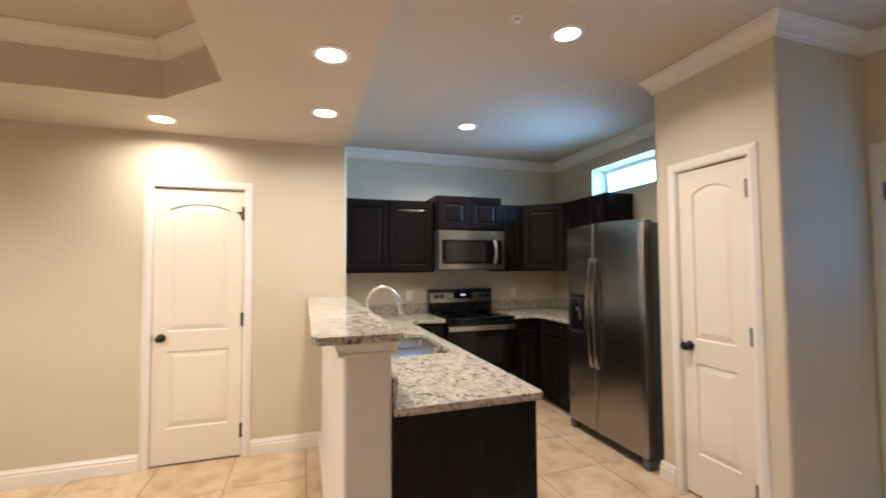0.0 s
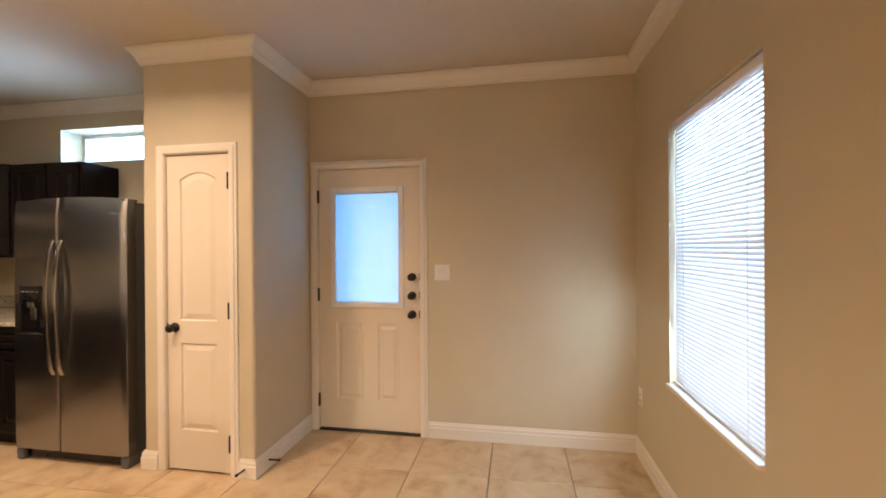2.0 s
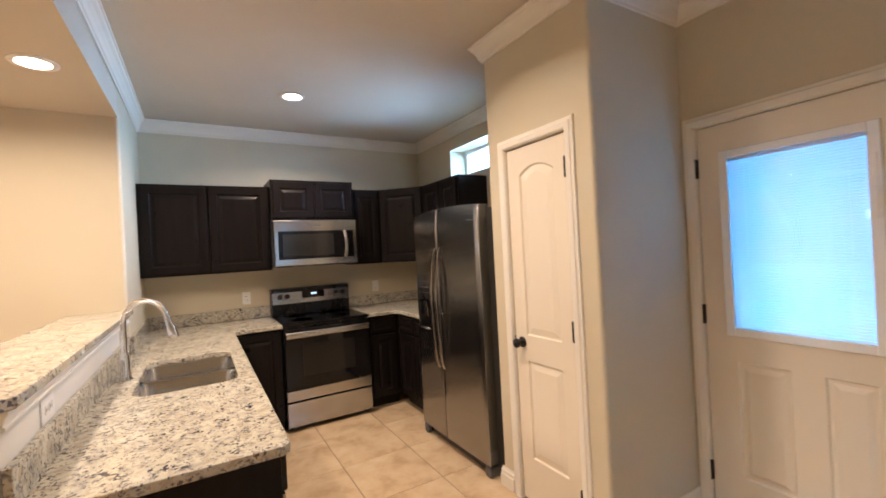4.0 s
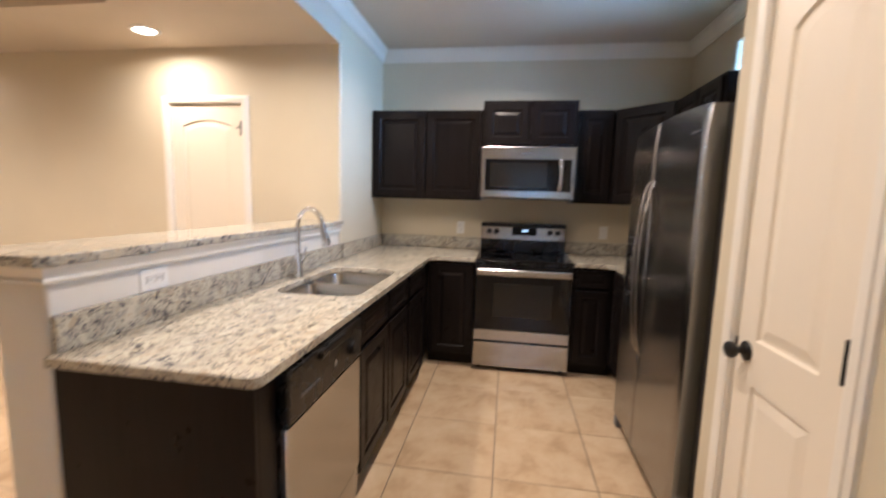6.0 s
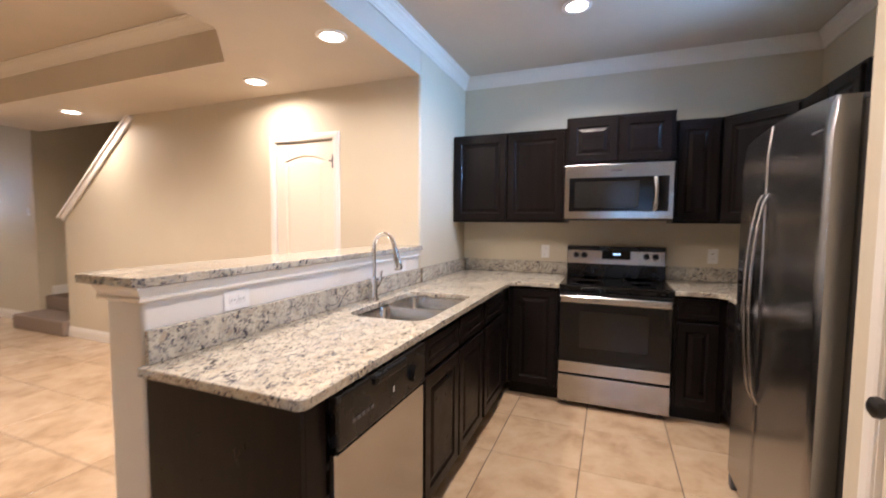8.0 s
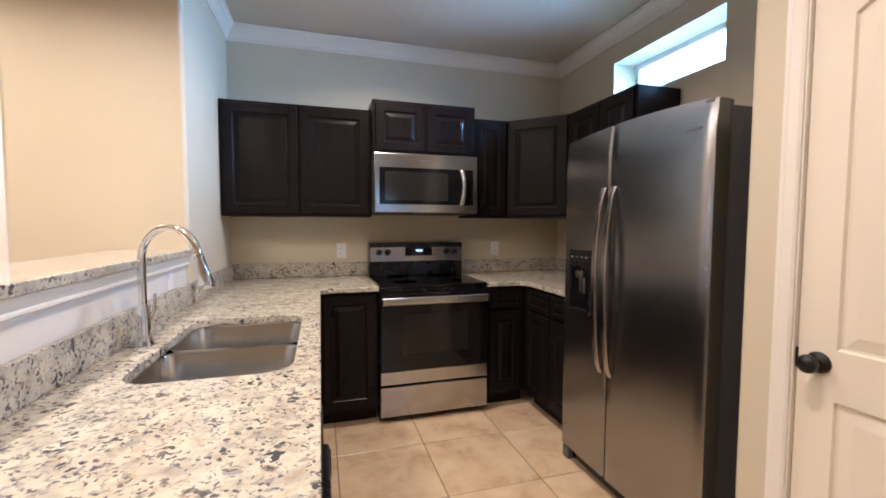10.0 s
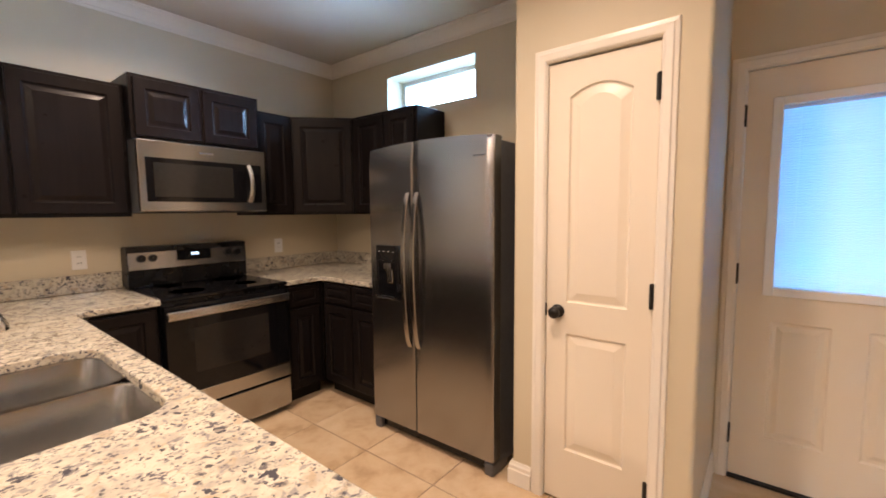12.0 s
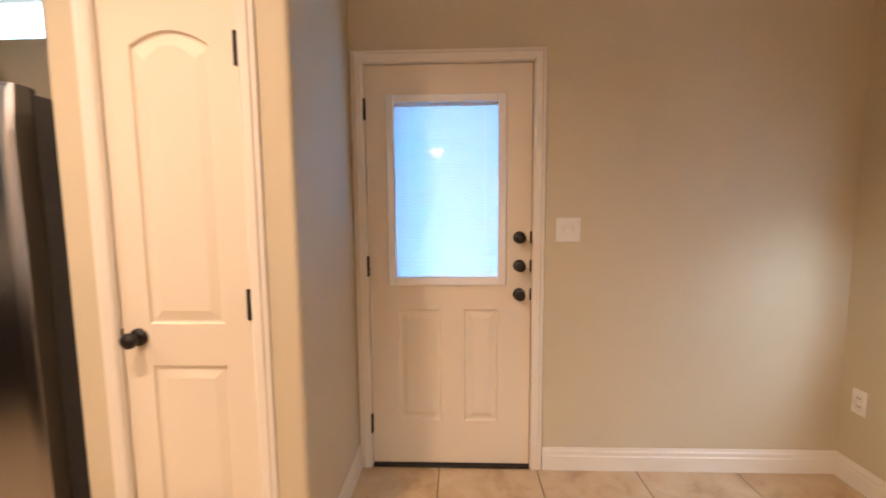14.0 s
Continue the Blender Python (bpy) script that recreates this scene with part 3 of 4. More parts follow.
for v in (1.208, 1.066, 0.922):
    knob(root, lift, LW - 0.058, v - 0.018, 0.027)
    part("latch_plate", lbox(lift, LW - 0.006, LW + 0.006, v - 0.048, v + 0.012, 0.0005, 0.004), BRONZE, root, "dark bronze latch plate")
hinges(root, lift, -0.003, (0.22, 1.05, 1.82))
casing("trim_back_door_casing", m, W, H), jamb("trim_back_door_jamb", m, W, H, 0.13)
solid("trim_threshold", boxed(E_X - 0.012, 4.70, DOOR_E[0] + 0.001, DOOR_E[1] - 0.001, 0.001, 0.014, bevel=0.004), BRONZE, kind="structure")
blind = thing("door_blind", (E_X + 0.03, 2.74, 1.0), "closed white mini blind between the back door's panes", "blind")
bm = bmesh.new()
rows = []
for k in range(4):
    z = -0.0068 + 0.0136 * k / 3
    rows.append([bm.verts.new((-0.0012 * (1 - (2 * k / 3 - 1) ** 2), s * 0.2597, z)) for s in (-1, 1)])
for a, b in zip(rows, rows[1:]):
    bm.faces.new((a[0], a[1], b[1], b[0]))
slat_me = finish("slat", bm, SLAT)
nslat = 66
for i in range(nslat):
    s = new("slat", slat_me)
    s.parent = blind
    s.matrix_parent_inverse = Matrix.Translation(-Vector(place_of(blind)))
    s.matrix_basis = Matrix.Translation((E_X + 0.030, DOOR_E[1] - 0.398, 1.012 + i * 0.0129)) @ Matrix.Rotation(radians(-16), 4, "Y")
for du in (0.07, 0.45):
    part("cord", lbox(lift, GL[0] + du, GL[0] + du + 0.003, GL[2] + 0.01, GL[3] - 0.01, -0.0120, -0.0112), VINYL, blind)
part("head_rail", lbox(lift, GL[0] + 0.001, GL[1] - 0.001, GL[3] - 0.022, GL[3] - 0.001, -0.026, -0.014), VINYL, blind)
solid("backdrop_door", boxed(4.665, 4.668, 2.40, 3.10, 0.9, 2.0), SKYPANE, kind="structure")

# front door and side door in the foyer
m = basis((FRONT_X, 4.47, 0), (0, 1, 0), (1, 0, 0))
root = thing("door_front", (FRONT_X, 4.90, 0), "closed white front door with a small glazed light at the top", "door", kind="structure")
lift = m @ Matrix.Translation((0, 0.012, -0.01))
FL = (0.20, 0.67, 1.67, 1.85)
bm = bmesh.new()
for u0, u1, v0, v1 in ((0, FL[0], 1.55, 2.03), (FL[1], 0.87, 1.55, 2.03), (FL[0], FL[1], 1.55, FL[2]), (FL[0], FL[1], FL[3], 2.03)):
    local_box(bm, lift, u0, u1, v0, v1, -0.04, 0)
low = panelled(lift, 0.87, 1.55, 0.04, [(0.10, 0.40, 0.2, 0.72, 0), (0.47, 0.77, 0.2, 0.72, 0), (0.10, 0.40, 0.86, 1.48, 0), (0.47, 0.77, 0.86, 1.48, 0)], STEPS, 0.0)
me = bpy.data.meshes.new("tmp")
low.to_mesh(me), low.free()
bm.from_mesh(me)
bpy.data.meshes.remove(me)
part("leaf", bm, DOORW, root)
part("pane", lbox(lift, FL[0], FL[1], FL[2], FL[3], -0.022, -0.018), GLASS, root).visible_shadow = False
for v in (0.92, 1.05, 1.2):
    knob(root, lift, 0.80, v)
    part("latch_plate", lbox(lift, 0.862, 0.874, v - 0.03, v + 0.03, 0.0005, 0.004), BRONZE, root, "dark bronze latch plate")
casing("trim_front_door_casing", m, 0.87, 2.045)
solid("backdrop_front_door", boxed(FRONT_X - 0.060, FRONT_X - 0.057, 4.64, 5.17, 1.65, 1.89), glow("sky_backdrop_bright", (0.52, 0.76, 1.0), 22), kind="structure")
m = basis((-5.76, FOY_Y, 0), *NORTH)
two_panel_door("door_foyer", m @ Matrix.Translation((0, 0, -0.008)), 0.56, 2.03, "closed white two-panel door in the foyer", False)
casing("trim_foyer_casing", m, 0.56, 2.04)

# ---- south window with its blind ----
x0, x1, z0, z1 = WIN
win = thing("window_south", ((x0 + x1) / 2, 0.68, z0), "white vinyl window behind a lowered blind", "window", kind="structure")
bm = bmesh.new()
for a, b, c, d in ((x0, x0 + 0.045, z0, z1), (x1 - 0.045, x1, z0, z1), (x0 + 0.045, x1 - 0.045, z0, z0 + 0.045), (x0 + 0.045, x1 - 0.045, z1 - 0.045, z1), (x0 + 0.045, x1 - 0.045, 1.42, 1.46)):
    box(bm, a, b, 0.675, 0.71, c, d)
part("window_frame", bm, VINYL, win)
part("pane", boxed(x0 + 0.04, x1 - 0.04, 0.694, 0.698, z0 + 0.04, z1 - 0.04), GLASS, win).visible_shadow = False
part("window_sill", boxed(x0 - 0.0, x1 + 0.0, 0.70, S_Y + 0.022, z0 - 0.018, z0 + 0.004, bevel=0.005, seg=2), WHITE, win)
blind = thing("window_blind", ((x0 + x1) / 2, 0.765, z0), "lowered white mini blind with its slats half closed", "blind")
part("head_rail", boxed(x0 + 0.006, x1 - 0.006, 0.738, 0.775, z1 - 0.045, z1 - 0.006, bevel=0.003), VINYL, blind)
part("bottom_rail", boxed(x0 + 0.008, x1 - 0.008, 0.745, 0.770, z0 + 0.008, z0 + 0.022, bevel=0.003), VINYL, blind)
half = (x1 - x0) / 2 - 0.01
bm = bmesh.new()
rows = []
for k in range(5):
    y = -0.0133 + 0.0266 * k / 4
    rows.append([bm.verts.new((s * half, y, 0.003 * (1 - (2 * k / 4 - 1) ** 2))) for s in (-1, 1)])
for a, b in zip(rows, rows[1:]):
    bm.faces.new((a[0], a[1], b[1], b[0]))
slat_me = finish("slat", bm, SLAT)
pitch = 0.0216
for i in range(int((z1 - z0 - 0.075) / pitch) + 1):
    s = new("slat", slat_me)
    s.parent = blind
    s.matrix_parent_inverse = Matrix.Translation(-Vector(place_of(blind)))
    s.matrix_basis = Matrix.Translation(((x0 + x1) / 2, 0.757, z0 + 0.034 + i * pitch)) @ Matrix.Rotation(radians(-68), 4, "X")
for cx in (x0 + 0.14, x1 - 0.14):
    part("cord", boxed(cx, cx + 0.002, 0.7705, 0.772, z0 + 0.02, z1 - 0.03), VINYL, blind)
solid("backdrop_window", boxed(x0 - 0.3, x1 + 0.3, 0.640, 0.643, z0 - 0.3, z1 + 0.3), SKYPANE, kind="structure")

# ---- clerestory window ----
win = thing("window_clerestory", (4.78, 5.16, CLERE[2]), "small high white window in a deep plaster reveal", "window", kind="structure")
bm = bmesh.new()
a, b, c, d = CLERE
for y0_, y1_, v0, v1 in ((a, a + 0.035, c, d), (b - 0.035, b, c, d), (a + 0.035, b - 0.035, c, c + 0.035), (a + 0.035, b - 0.035, d - 0.035, d)):
    box(bm, 4.76, 4.80, y0_, y1_, v0, v1)
part("window_frame", bm, VINYL, win)
part("pane", boxed(4.778, 4.782, a + 0.03, b - 0.03, c + 0.03, d - 0.03), GLASS, win).visible_shadow = False
solid("backdrop_clerestory", boxed(4.90, 4.903, a - 0.2, b + 0.2, c - 0.2, d + 0.2), glow("sky_backdrop_high", (0.50, 0.80, 1.0), 2.4), kind="structure")

# ---- cabinets ----
RAISED = [(0.007, -0.008), (0.016, -0.009), (0.040, -0.001)]


def cab_door(parent, m, u0, u1, v0, v1, rail=0.056):
    mm = m @ Matrix.Translation((u0, v0, 0.020))
    W, H = u1 - u0, v1 - v0
    return part("door", panelled(mm, W, H, 0.019, [(rail, W - rail, rail, H - rail, 0)], RAISED), WOOD, parent)


def drawer_front(parent, m, u0, u1, v0, v1):
    mm = m @ Matrix.Translation((u0, v0, 0.020))
    W, H = u1 - u0, v1 - v0
    return part("drawer_front", panelled(mm, W, H, 0.019, [(0.03, W - 0.03, 0.03, H - 0.03, 0)], [(0.006, -0.006), (0.012, -0.006), (0.025, -0.001)]), WOOD, parent)


def cabinet(name, m, W, H, depth, doors, label, drawers=(), toe=0.0, open_top=False):
    root = thing(name, m @ Vector((W / 2, 0, -depth / 2)), label, "cabinet")
    bm = lbox(m, 0.001, W - 0.001, toe, 0.6 if open_top else H, -depth, 0, 0.0015)
    if open_top:
        local_box(bm, m, 0.001, W - 0.001, 0.6, H, -0.02, 0)
    if toe:
        local_box(bm, m, 0.001, W - 0.001, 0.001, toe, -depth, -0.07)
    part("body", bm, WOOD, root)
    for d in doors:
        cab_door(root, m, *d)
    for d in drawers:
        drawer_front(root, m, *d)
    return root


UZ0, UZ1, UF = 1.375, 2.135, 6.012
UP = UZ1 - UZ0
m = basis((1.862, UF, UZ0), *NORTH)
cabinet("upper_cabinet", m, 0.985, UP, 0.313, [(0.025, 0.483, 0.02, UP - 0.02), (0.502, 0.96, 0.02, UP - 0.02)], "espresso wooden wall cabinet with two raised-panel doors")
m = basis((2.846, 5.933, 1.822), *NORTH)
cabinet("microwave_cabinet", m, 0.765, 0.372, 0.398, [(0.022, 0.372, 0.022, 0.350), (0.392, 0.743, 0.022, 0.350)], "short espresso cabinet above the microwave")
m = basis((3.613, UF, UZ0), *NORTH)
cabinet("upper_cabinet", m, 0.305, UP, 0.313, [(0.02, 0.285, 0.02, UP - 0.02)], "narrow espresso wooden wall cabinet beside the microwave")
# diagonal corner wall cabinet
root = thing("corner_cabinet", (4.33, 6.08, UZ0), "diagonal espresso corner wall cabinet", "cabinet")
p0, p1 = Vector((3.920, 6.012)), Vector((4.257, 5.675))
part("body", prism(bmesh.new(), [(3.920, N_Y - 0.002), (3.920, 6.012), (4.257, 5.675), (E_X - 0.002, 5.675), (E_X - 0.002, N_Y - 0.002)], UZ0, UZ1), WOOD, root)
dirn = (p1 - p0).normalized()
L = (p1 - p0).length
m = basis((p0.x, p0.y, UZ0), (dirn.x, dirn.y, 0), (dirn.y, -dirn.x, 0))
cab_door(root, m, 0.015, L - 0.015, 0.02, UP - 0.02)
m = basis((4.257, 5.673, UZ0), *EAST)
cabinet("upper_cabinet", m, 0.68, UP, 0.311, [(0.02, 0.35, 0.02, UP - 0.02), (0.365, 0.66, 0.02, UP - 0.02)], "espresso wooden wall cabinet over the refrigerator's side")

# base cabinets
BH, TOE, BF = 0.882, 0.10, 5.685
PF = 2.455                                 # peninsula cabinet fronts
root = thing("end_panel", (2.16, 3.32, 0), "plain espresso end panel of the peninsula", "panel")
part("board", boxed(1.8475, PF, 3.312, 3.332, 0.001, BH, bevel=0.0015), WOOD, root)
part("filler_stile", boxed(PF - 0.02, PF - 0.0005, 3.3325, 3.418, 0.001, BH, bevel=0.001), WOOD, root)
m = basis((PF, 4.038, 0), *PENIN)
cabinet("sink_cabinet", m, 0.915, BH, 0.60, [(0.025, 0.447, TOE + 0.02, 0.70), (0.468, 0.89, TOE + 0.02, 0.70)], "espresso sink base cabinet with two raised-panel doors", [(0.025, 0.447, 0.725, BH - 0.018), (0.468, 0.89, 0.725, BH - 0.018)], TOE, True)
m = basis((PF, 4.955, 0), *PENIN)
cabinet("base_cabinet", m, 0.725, BH, 0.60, [(0.025, 0.50, TOE + 0.02, 0.70)], "espresso base cabinet in the inside corner", [(0.025, 0.50, 0.725, BH - 0.018)], TOE)
m = basis((PF + 0.003, BF, 0), *NORTH)
cabinet("base_cabinet", m, 0.385, BH, 0.63, [(0.04, 0.37, TOE + 0.02, BH - 0.02)], "narrow espresso base cabinet beside the range", (), TOE)
m = basis((3.612, BF, 0), *NORTH)
cabinet("base_cabinet", m, 0.315, BH, 0.63, [(0.02, 0.265, TOE + 0.02, 0.70)], "narrow espresso base cabinet between range and corner", [(0.02, 0.265, 0.725, BH - 0.018)], TOE)
m = basis((3.93, BF - 0.003, 0), *EAST)
cabinet("base_cabinet", m, 0.65, BH, 0.62, [(0.03, 0.34, TOE + 0.02, 0.70), (0.355, 0.63, TOE + 0.02, 0.70)], "espresso base cabinet beside the refrigerator", [(0.03, 0.34, 0.725, BH - 0.018), (0.355, 0.63, 0.725, BH - 0.018)], TOE)

# ---- worktops ----
CZ0, CZ1 = 0.884, 0.916
SINK_BOX = (1.985, 2.408, 4.165, 4.925)


def rounded(x0, x1, y0, y1, r, seg=6):
    pts = []
    for cx, cy, a0 in ((x1 - r, y1 - r, 0), (x0 + r, y1 - r, 90), (x0 + r, y0 + r, 180), (x1 - r, y0 + r, 270)):
        for k in range(seg + 1):
            a = radians(a0 + 90 * k / seg)
            pts.append((cx + r * math.cos(a), cy + r * math.sin(a)))
    return pts


def slab(name, outer, holes, z0, z1, label, category="worktop", bevel=0.004):
    bm = bmesh.new()

    def ring(pts, inner):
        n = len(pts)
        rows = []
        offs = []
        for i in range(n):
            p, a, b = Vector(pts[i]), Vector(pts[i - 1]), Vector(pts[(i + 1) % n])
            d1, d2 = (p - a).normalized(), (b - p).normalized()
            n1, n2 = Vector((-d1.y, d1.x)), Vector((-d2.y, d2.x))
            mit = (n1 + n2) / max(0.3, 1 + n1.dot(n2))
            offs.append(mit)
        for inset, z in ((bevel, z0), (0, z0 + bevel), (0, z1 - bevel), (bevel * 0.3, z1 - bevel * 0.3), (bevel, z1)):
            rows.append([bm.verts.new((p[0] + o.x * inset, p[1] + o.y * inset, z)) for p, o in zip(pts, offs)])
        for r1, r2 in zip(rows, rows[1:]):
            for i in range(n):
                bm.faces.new((r1[i], r1[(i + 1) % n], r2[(i + 1) % n], r2[i]))
        return [[bm.edges.get((r[i], r[(i + 1) % n])) for i in range(n)] for r in (rows[0], rows[-1])]
    lo, hi = ring(outer, False)
    for h in holes:
        l2, h2 = ring(h[::-1], True)
        lo, hi = lo + l2, hi + h2
    bmesh.ops.triangle_fill(bm, use_beauty=True, edges=hi)
    bmesh.ops.triangle_fill(bm, use_beauty=True, edges=lo)
    return solid(name, bm, GRANITE, label, category, smooth=False)


r = 0.03
outer = [(1.8475, 3.288)] + [(2.485 - r + r * math.cos(radians(a)), 3.288 + r + r * math.sin(radians(a))) for a in (-90, -60, -30, 0)] + [(2.485, 5.61), (2.525, 5.65), (2.847, 5.65), (2.847, N_Y - 0.003), (1.863, N_Y - 0.003), (1.863, CW_Y - 0.003), (1.8475, CW_Y - 0.003)]
slab("worktop_peninsula", outer, [rounded(*SINK_BOX, 0.085, 8)], CZ0, CZ1, "speckled white and grey granite worktop of the peninsula")
outer = [(3.610, 5.65), (3.86, 5.65), (3.90, 5.61), (3.90, 5.03), (E_X - 0.003, 5.03), (E_X - 0.003, N_Y - 0.003), (3.610, N_Y - 0.003)]
slab("worktop_corner", outer, [], CZ0, CZ1, "speckled granite worktop in the corner by the refrigerator")
outer = [(1.555, 3.305), (1.580, 3.272), (1.862, 3.272), (1.885, 3.297), (1.885, CW_Y - 0.003), (1.553, CW_Y - 0.003)]
slab("bar_top", outer, [], 1.1645, 1.1955, "raised speckled granite bar top on the half wall")
SPL = 1.025
solid("backsplash_strip", boxed(1.8475, 1.8665, 3.312, CW_Y - 0.004, CZ1 + 0.001, SPL, bevel=0.002), GRANITE, "granite upstand along the half wall", "backsplash")
solid("backsplash_strip", boxed(1.8635, 1.8825, CW_Y + 0.003, N_Y - 0.004, CZ1 + 0.001, SPL, bevel=0.002), GRANITE, "granite upstand along the return wall", "backsplash")
solid("backsplash_strip", boxed(1.8835, 2.847, N_Y - 0.021, N_Y - 0.002, CZ1 + 0.001, SPL, bevel=0.002), GRANITE, "granite upstand behind the worktop", "backsplash")
solid("backsplash_strip", boxed(3.610, E_X - 0.023, N_Y - 0.021, N_Y - 0.002, CZ1 + 0.001, SPL, bevel=0.002), GRANITE, "granite upstand behind the corner worktop", "backsplash")
solid("backsplash_strip", boxed(E_X - 0.022, E_X - 0.002, 5.03, N_Y - 0.003, CZ1 + 0.001, SPL, bevel=0.002), GRANITE, "granite upstand on the outer wall", "backsplash")
# moulding under the bar top, round the end of the half wall
BARP = [(0, 1.1640), (0.026, 1.1640), (0.026, 1.157), (0.021, 1.150), (0.015, 1.138), (0.013, 1.130), (0.018, 1.127), (0.018, 1.119), (0.012, 1.115), (0, 1.113)]
path = [(HW[1] + 0.0005, CW_Y - 0.004), (HW[1] + 0.0005, HW[2] - 0.0005), (HW[0] - 0.0005, HW[2] - 0.0005), (HW[0] - 0.0005, CW_Y - 0.002)]
solid("trim_bar_moulding", extrude_profile(bmesh.new(), path, BARP), WHITE, kind="structure")
# sloped cap on the stair wall
m = Matrix.Translation((-2.70, 5.365, 1.435)) @ Matrix.Rotation(-math.atan2(1.005, 1.25), 4, "Y")
bm = boxed(-0.08, 1.62, -0.095, 0.085, 0.001, 0.03, bevel=0.006, seg=2)
box(bm, -0.05, 1.62, -0.078, -0.0615, -0.06, 0.0)
bm.transform(m)
solid("trim_stair_cap", bm, WHITE, kind="structure")

# ---- sink and tap ----
sx0, sx1, sy0, sy1 = SINK_BOX
sink = thing("sink", (2.21, 4.58, 0.70), "double-bowl undermount stainless steel sink", "sink")


def bowl(parent, x0, x1, y0, y1, depth, r=0.055):
    bm = bmesh.new()
    z = CZ0 - 0.002
    rows = []
    for inset, dz, rr in ((-0.010, 0.0, r + 0.01), (0.0, 0.0, r), (0.003, -0.006, r), (0.010, -depth * 0.75, r), (0.018, -depth * 0.93, r * 0.9), (0.045, -depth, r * 0.7)):
        rows.append([bm.verts.new((px, py, z + dz)) for px, py in rounded(x0 + inset, x1 - inset, y0 + inset, y1 - inset, rr)])
    for a, b in zip(rows, rows[1:]):
        for i in range(len(a)):
            bm.faces.new((a[i], a[(i + 1) % len(a)], b[(i + 1) % len(a)], b[i]))
    bm.faces.new(rows[-1])
    ob = part("bowl", bm, SINKS, parent, smooth=True)
    cx, cy = (x0 + x1) / 2, (y0 + y1) / 2
    part("drain", lathe(bmesh.new(), Matrix.Translation((cx, cy, z - depth + 0.0005)), [(0.045, 0), (0.045, 0.003), (0.036, 0.004), (0.03, 0.001), (0.002, 0.001)], 20), CHROME, ob)


bowl(sink, sx0 - 0.004, sx1 + 0.004, sy0 - 0.004, 4.553, 0.18)
bowl(sink, sx0 - 0.004, sx1 + 0.004, 4.575, sy1 + 0.004, 0.19)

fx, fy = 1.928, 4.54
tap = thing("kitchen_tap", (fx, fy, CZ1), "tall chrome gooseneck pull-down kitchen tap", "tap")
part("base", lathe(bmesh.new(), Matrix.Translation((fx, fy, CZ1 + 0.0005)), [(0.029, 0), (0.029, 0.006), (0.025, 0.012), (0.022, 0.03), (0.021, 0.10), (0.016, 0.125), (0.0135, 0.14)], 24), CHROME, tap, smooth=True)
sw = Vector((0.90, -0.43, 0)).normalized()
pts = [(fx, fy, CZ1 + 0.13 + 0.02 * k) for k in range(8)]
R = 0.105
cz = CZ1 + 0.285
for k in range(1, 19):
    a = math.pi - radians(9.35 * k)
    c = Vector((fx, fy, cz)) + sw * R
    pts.append(tuple(c + sw * (R * math.cos(a)) + Vector((0, 0, R * math.sin(a)))))
part("spout", tube(bmesh.new(), pts, 0.0125, 16), CHROME, tap, smooth=True)
end = Vector(pts[-1])
way = (end - Vector(pts[-2])).normalized()
hp = [end + way * d for d in (0, 0.012, 0.02, 0.06, 0.10, 0.112)]
part("spray_head", tube(bmesh.new(), hp, [0.0135, 0.0165, 0.0150, 0.0185, 0.0245, 0.020], 18), CHROME, tap, smooth=True)
lev = [(fx, fy + 0.02, CZ1 + 0.075), (fx, fy + 0.045, CZ1 + 0.08), (fx + 0.01, fy + 0.06, CZ1 + 0.11), (fx + 0.012, fy + 0.066, CZ1 + 0.165)]
part("lever", tube(bmesh.new(), lev, [0.011, 0.011, 0.008, 0.006], 12), CHROME, tap, smooth=True)

# ---- dishwasher ----
m = basis((PF, 3.420, 0), *PENIN)
dw = thing("dishwasher", (2.17, 3.727, 0), "stainless dishwasher with a black control panel", "dishwasher")
part("tub", lbox(m, 0.003, 0.613, 0.10, 0.875, -0.58, -0.002), BLACKPL, dw)
part("door", lbox(m, 0.006, 0.610, 0.195, 0.70, -0.001, 0.026, 0.006, 2), STEEL, dw, "brushed stainless steel door")
bm = lbox(m, 0.006, 0.610, 0.706, 0.872, -0.001, 0.034, 0.008, 2)
local_box(bm, m, 0.20, 0.42, 0.835, 0.868, 0.030, 0.046, 0.008, 2)
panel = part("control_panel", bm, BLACKPL, dw, "glossy black control panel")
for k in range(5):
    part("button", lbox(m, 0.075 + 0.026 * k, 0.095 + 0.026 * k, 0.765, 0.777, 0.034, 0.037, 0.001), GREYSIDE, panel)
part("indicator", lbox(m, 0.33, 0.338, 0.765, 0.785, 0.0343, 0.036), WHITEPL, panel)
part("dial", cyl(bmesh.new(), m @ Matrix.Translation((0.50, 0.775, 0.034)), 0.03, 0.016, 24), BLACKPL, panel)
part("kick_panel", lbox(m, 0.006, 0.610, 0.055, 0.185, -0.03, 0.018, 0.003), STEEL, dw, "stainless lower panel")
part("toe_base", lbox(m, 0.01, 0.606, 0.001, 0.05, -0.3, -0.07), BLACKPL, dw)

# ---- range ----
RX0, RX1 = 2.850, 3.607
rng = thing("range", (3.229, 5.96, 0), "freestanding electric range with black glass top and oven door", "range")
m = basis((RX0, 5.672, 0), *NORTH)
RW = RX1 - RX0
part("body", lbox(m, 0.002, RW - 0.002, 0.03, 0.895, -0.645, 0.0), BLACKPL, rng)
part("cooktop", lbox(m, 0.0, RW, 0.896, 0.918, -0.62, 0.022, 0.006, 2), BLACKGLASS, rng, "black glass cooktop")
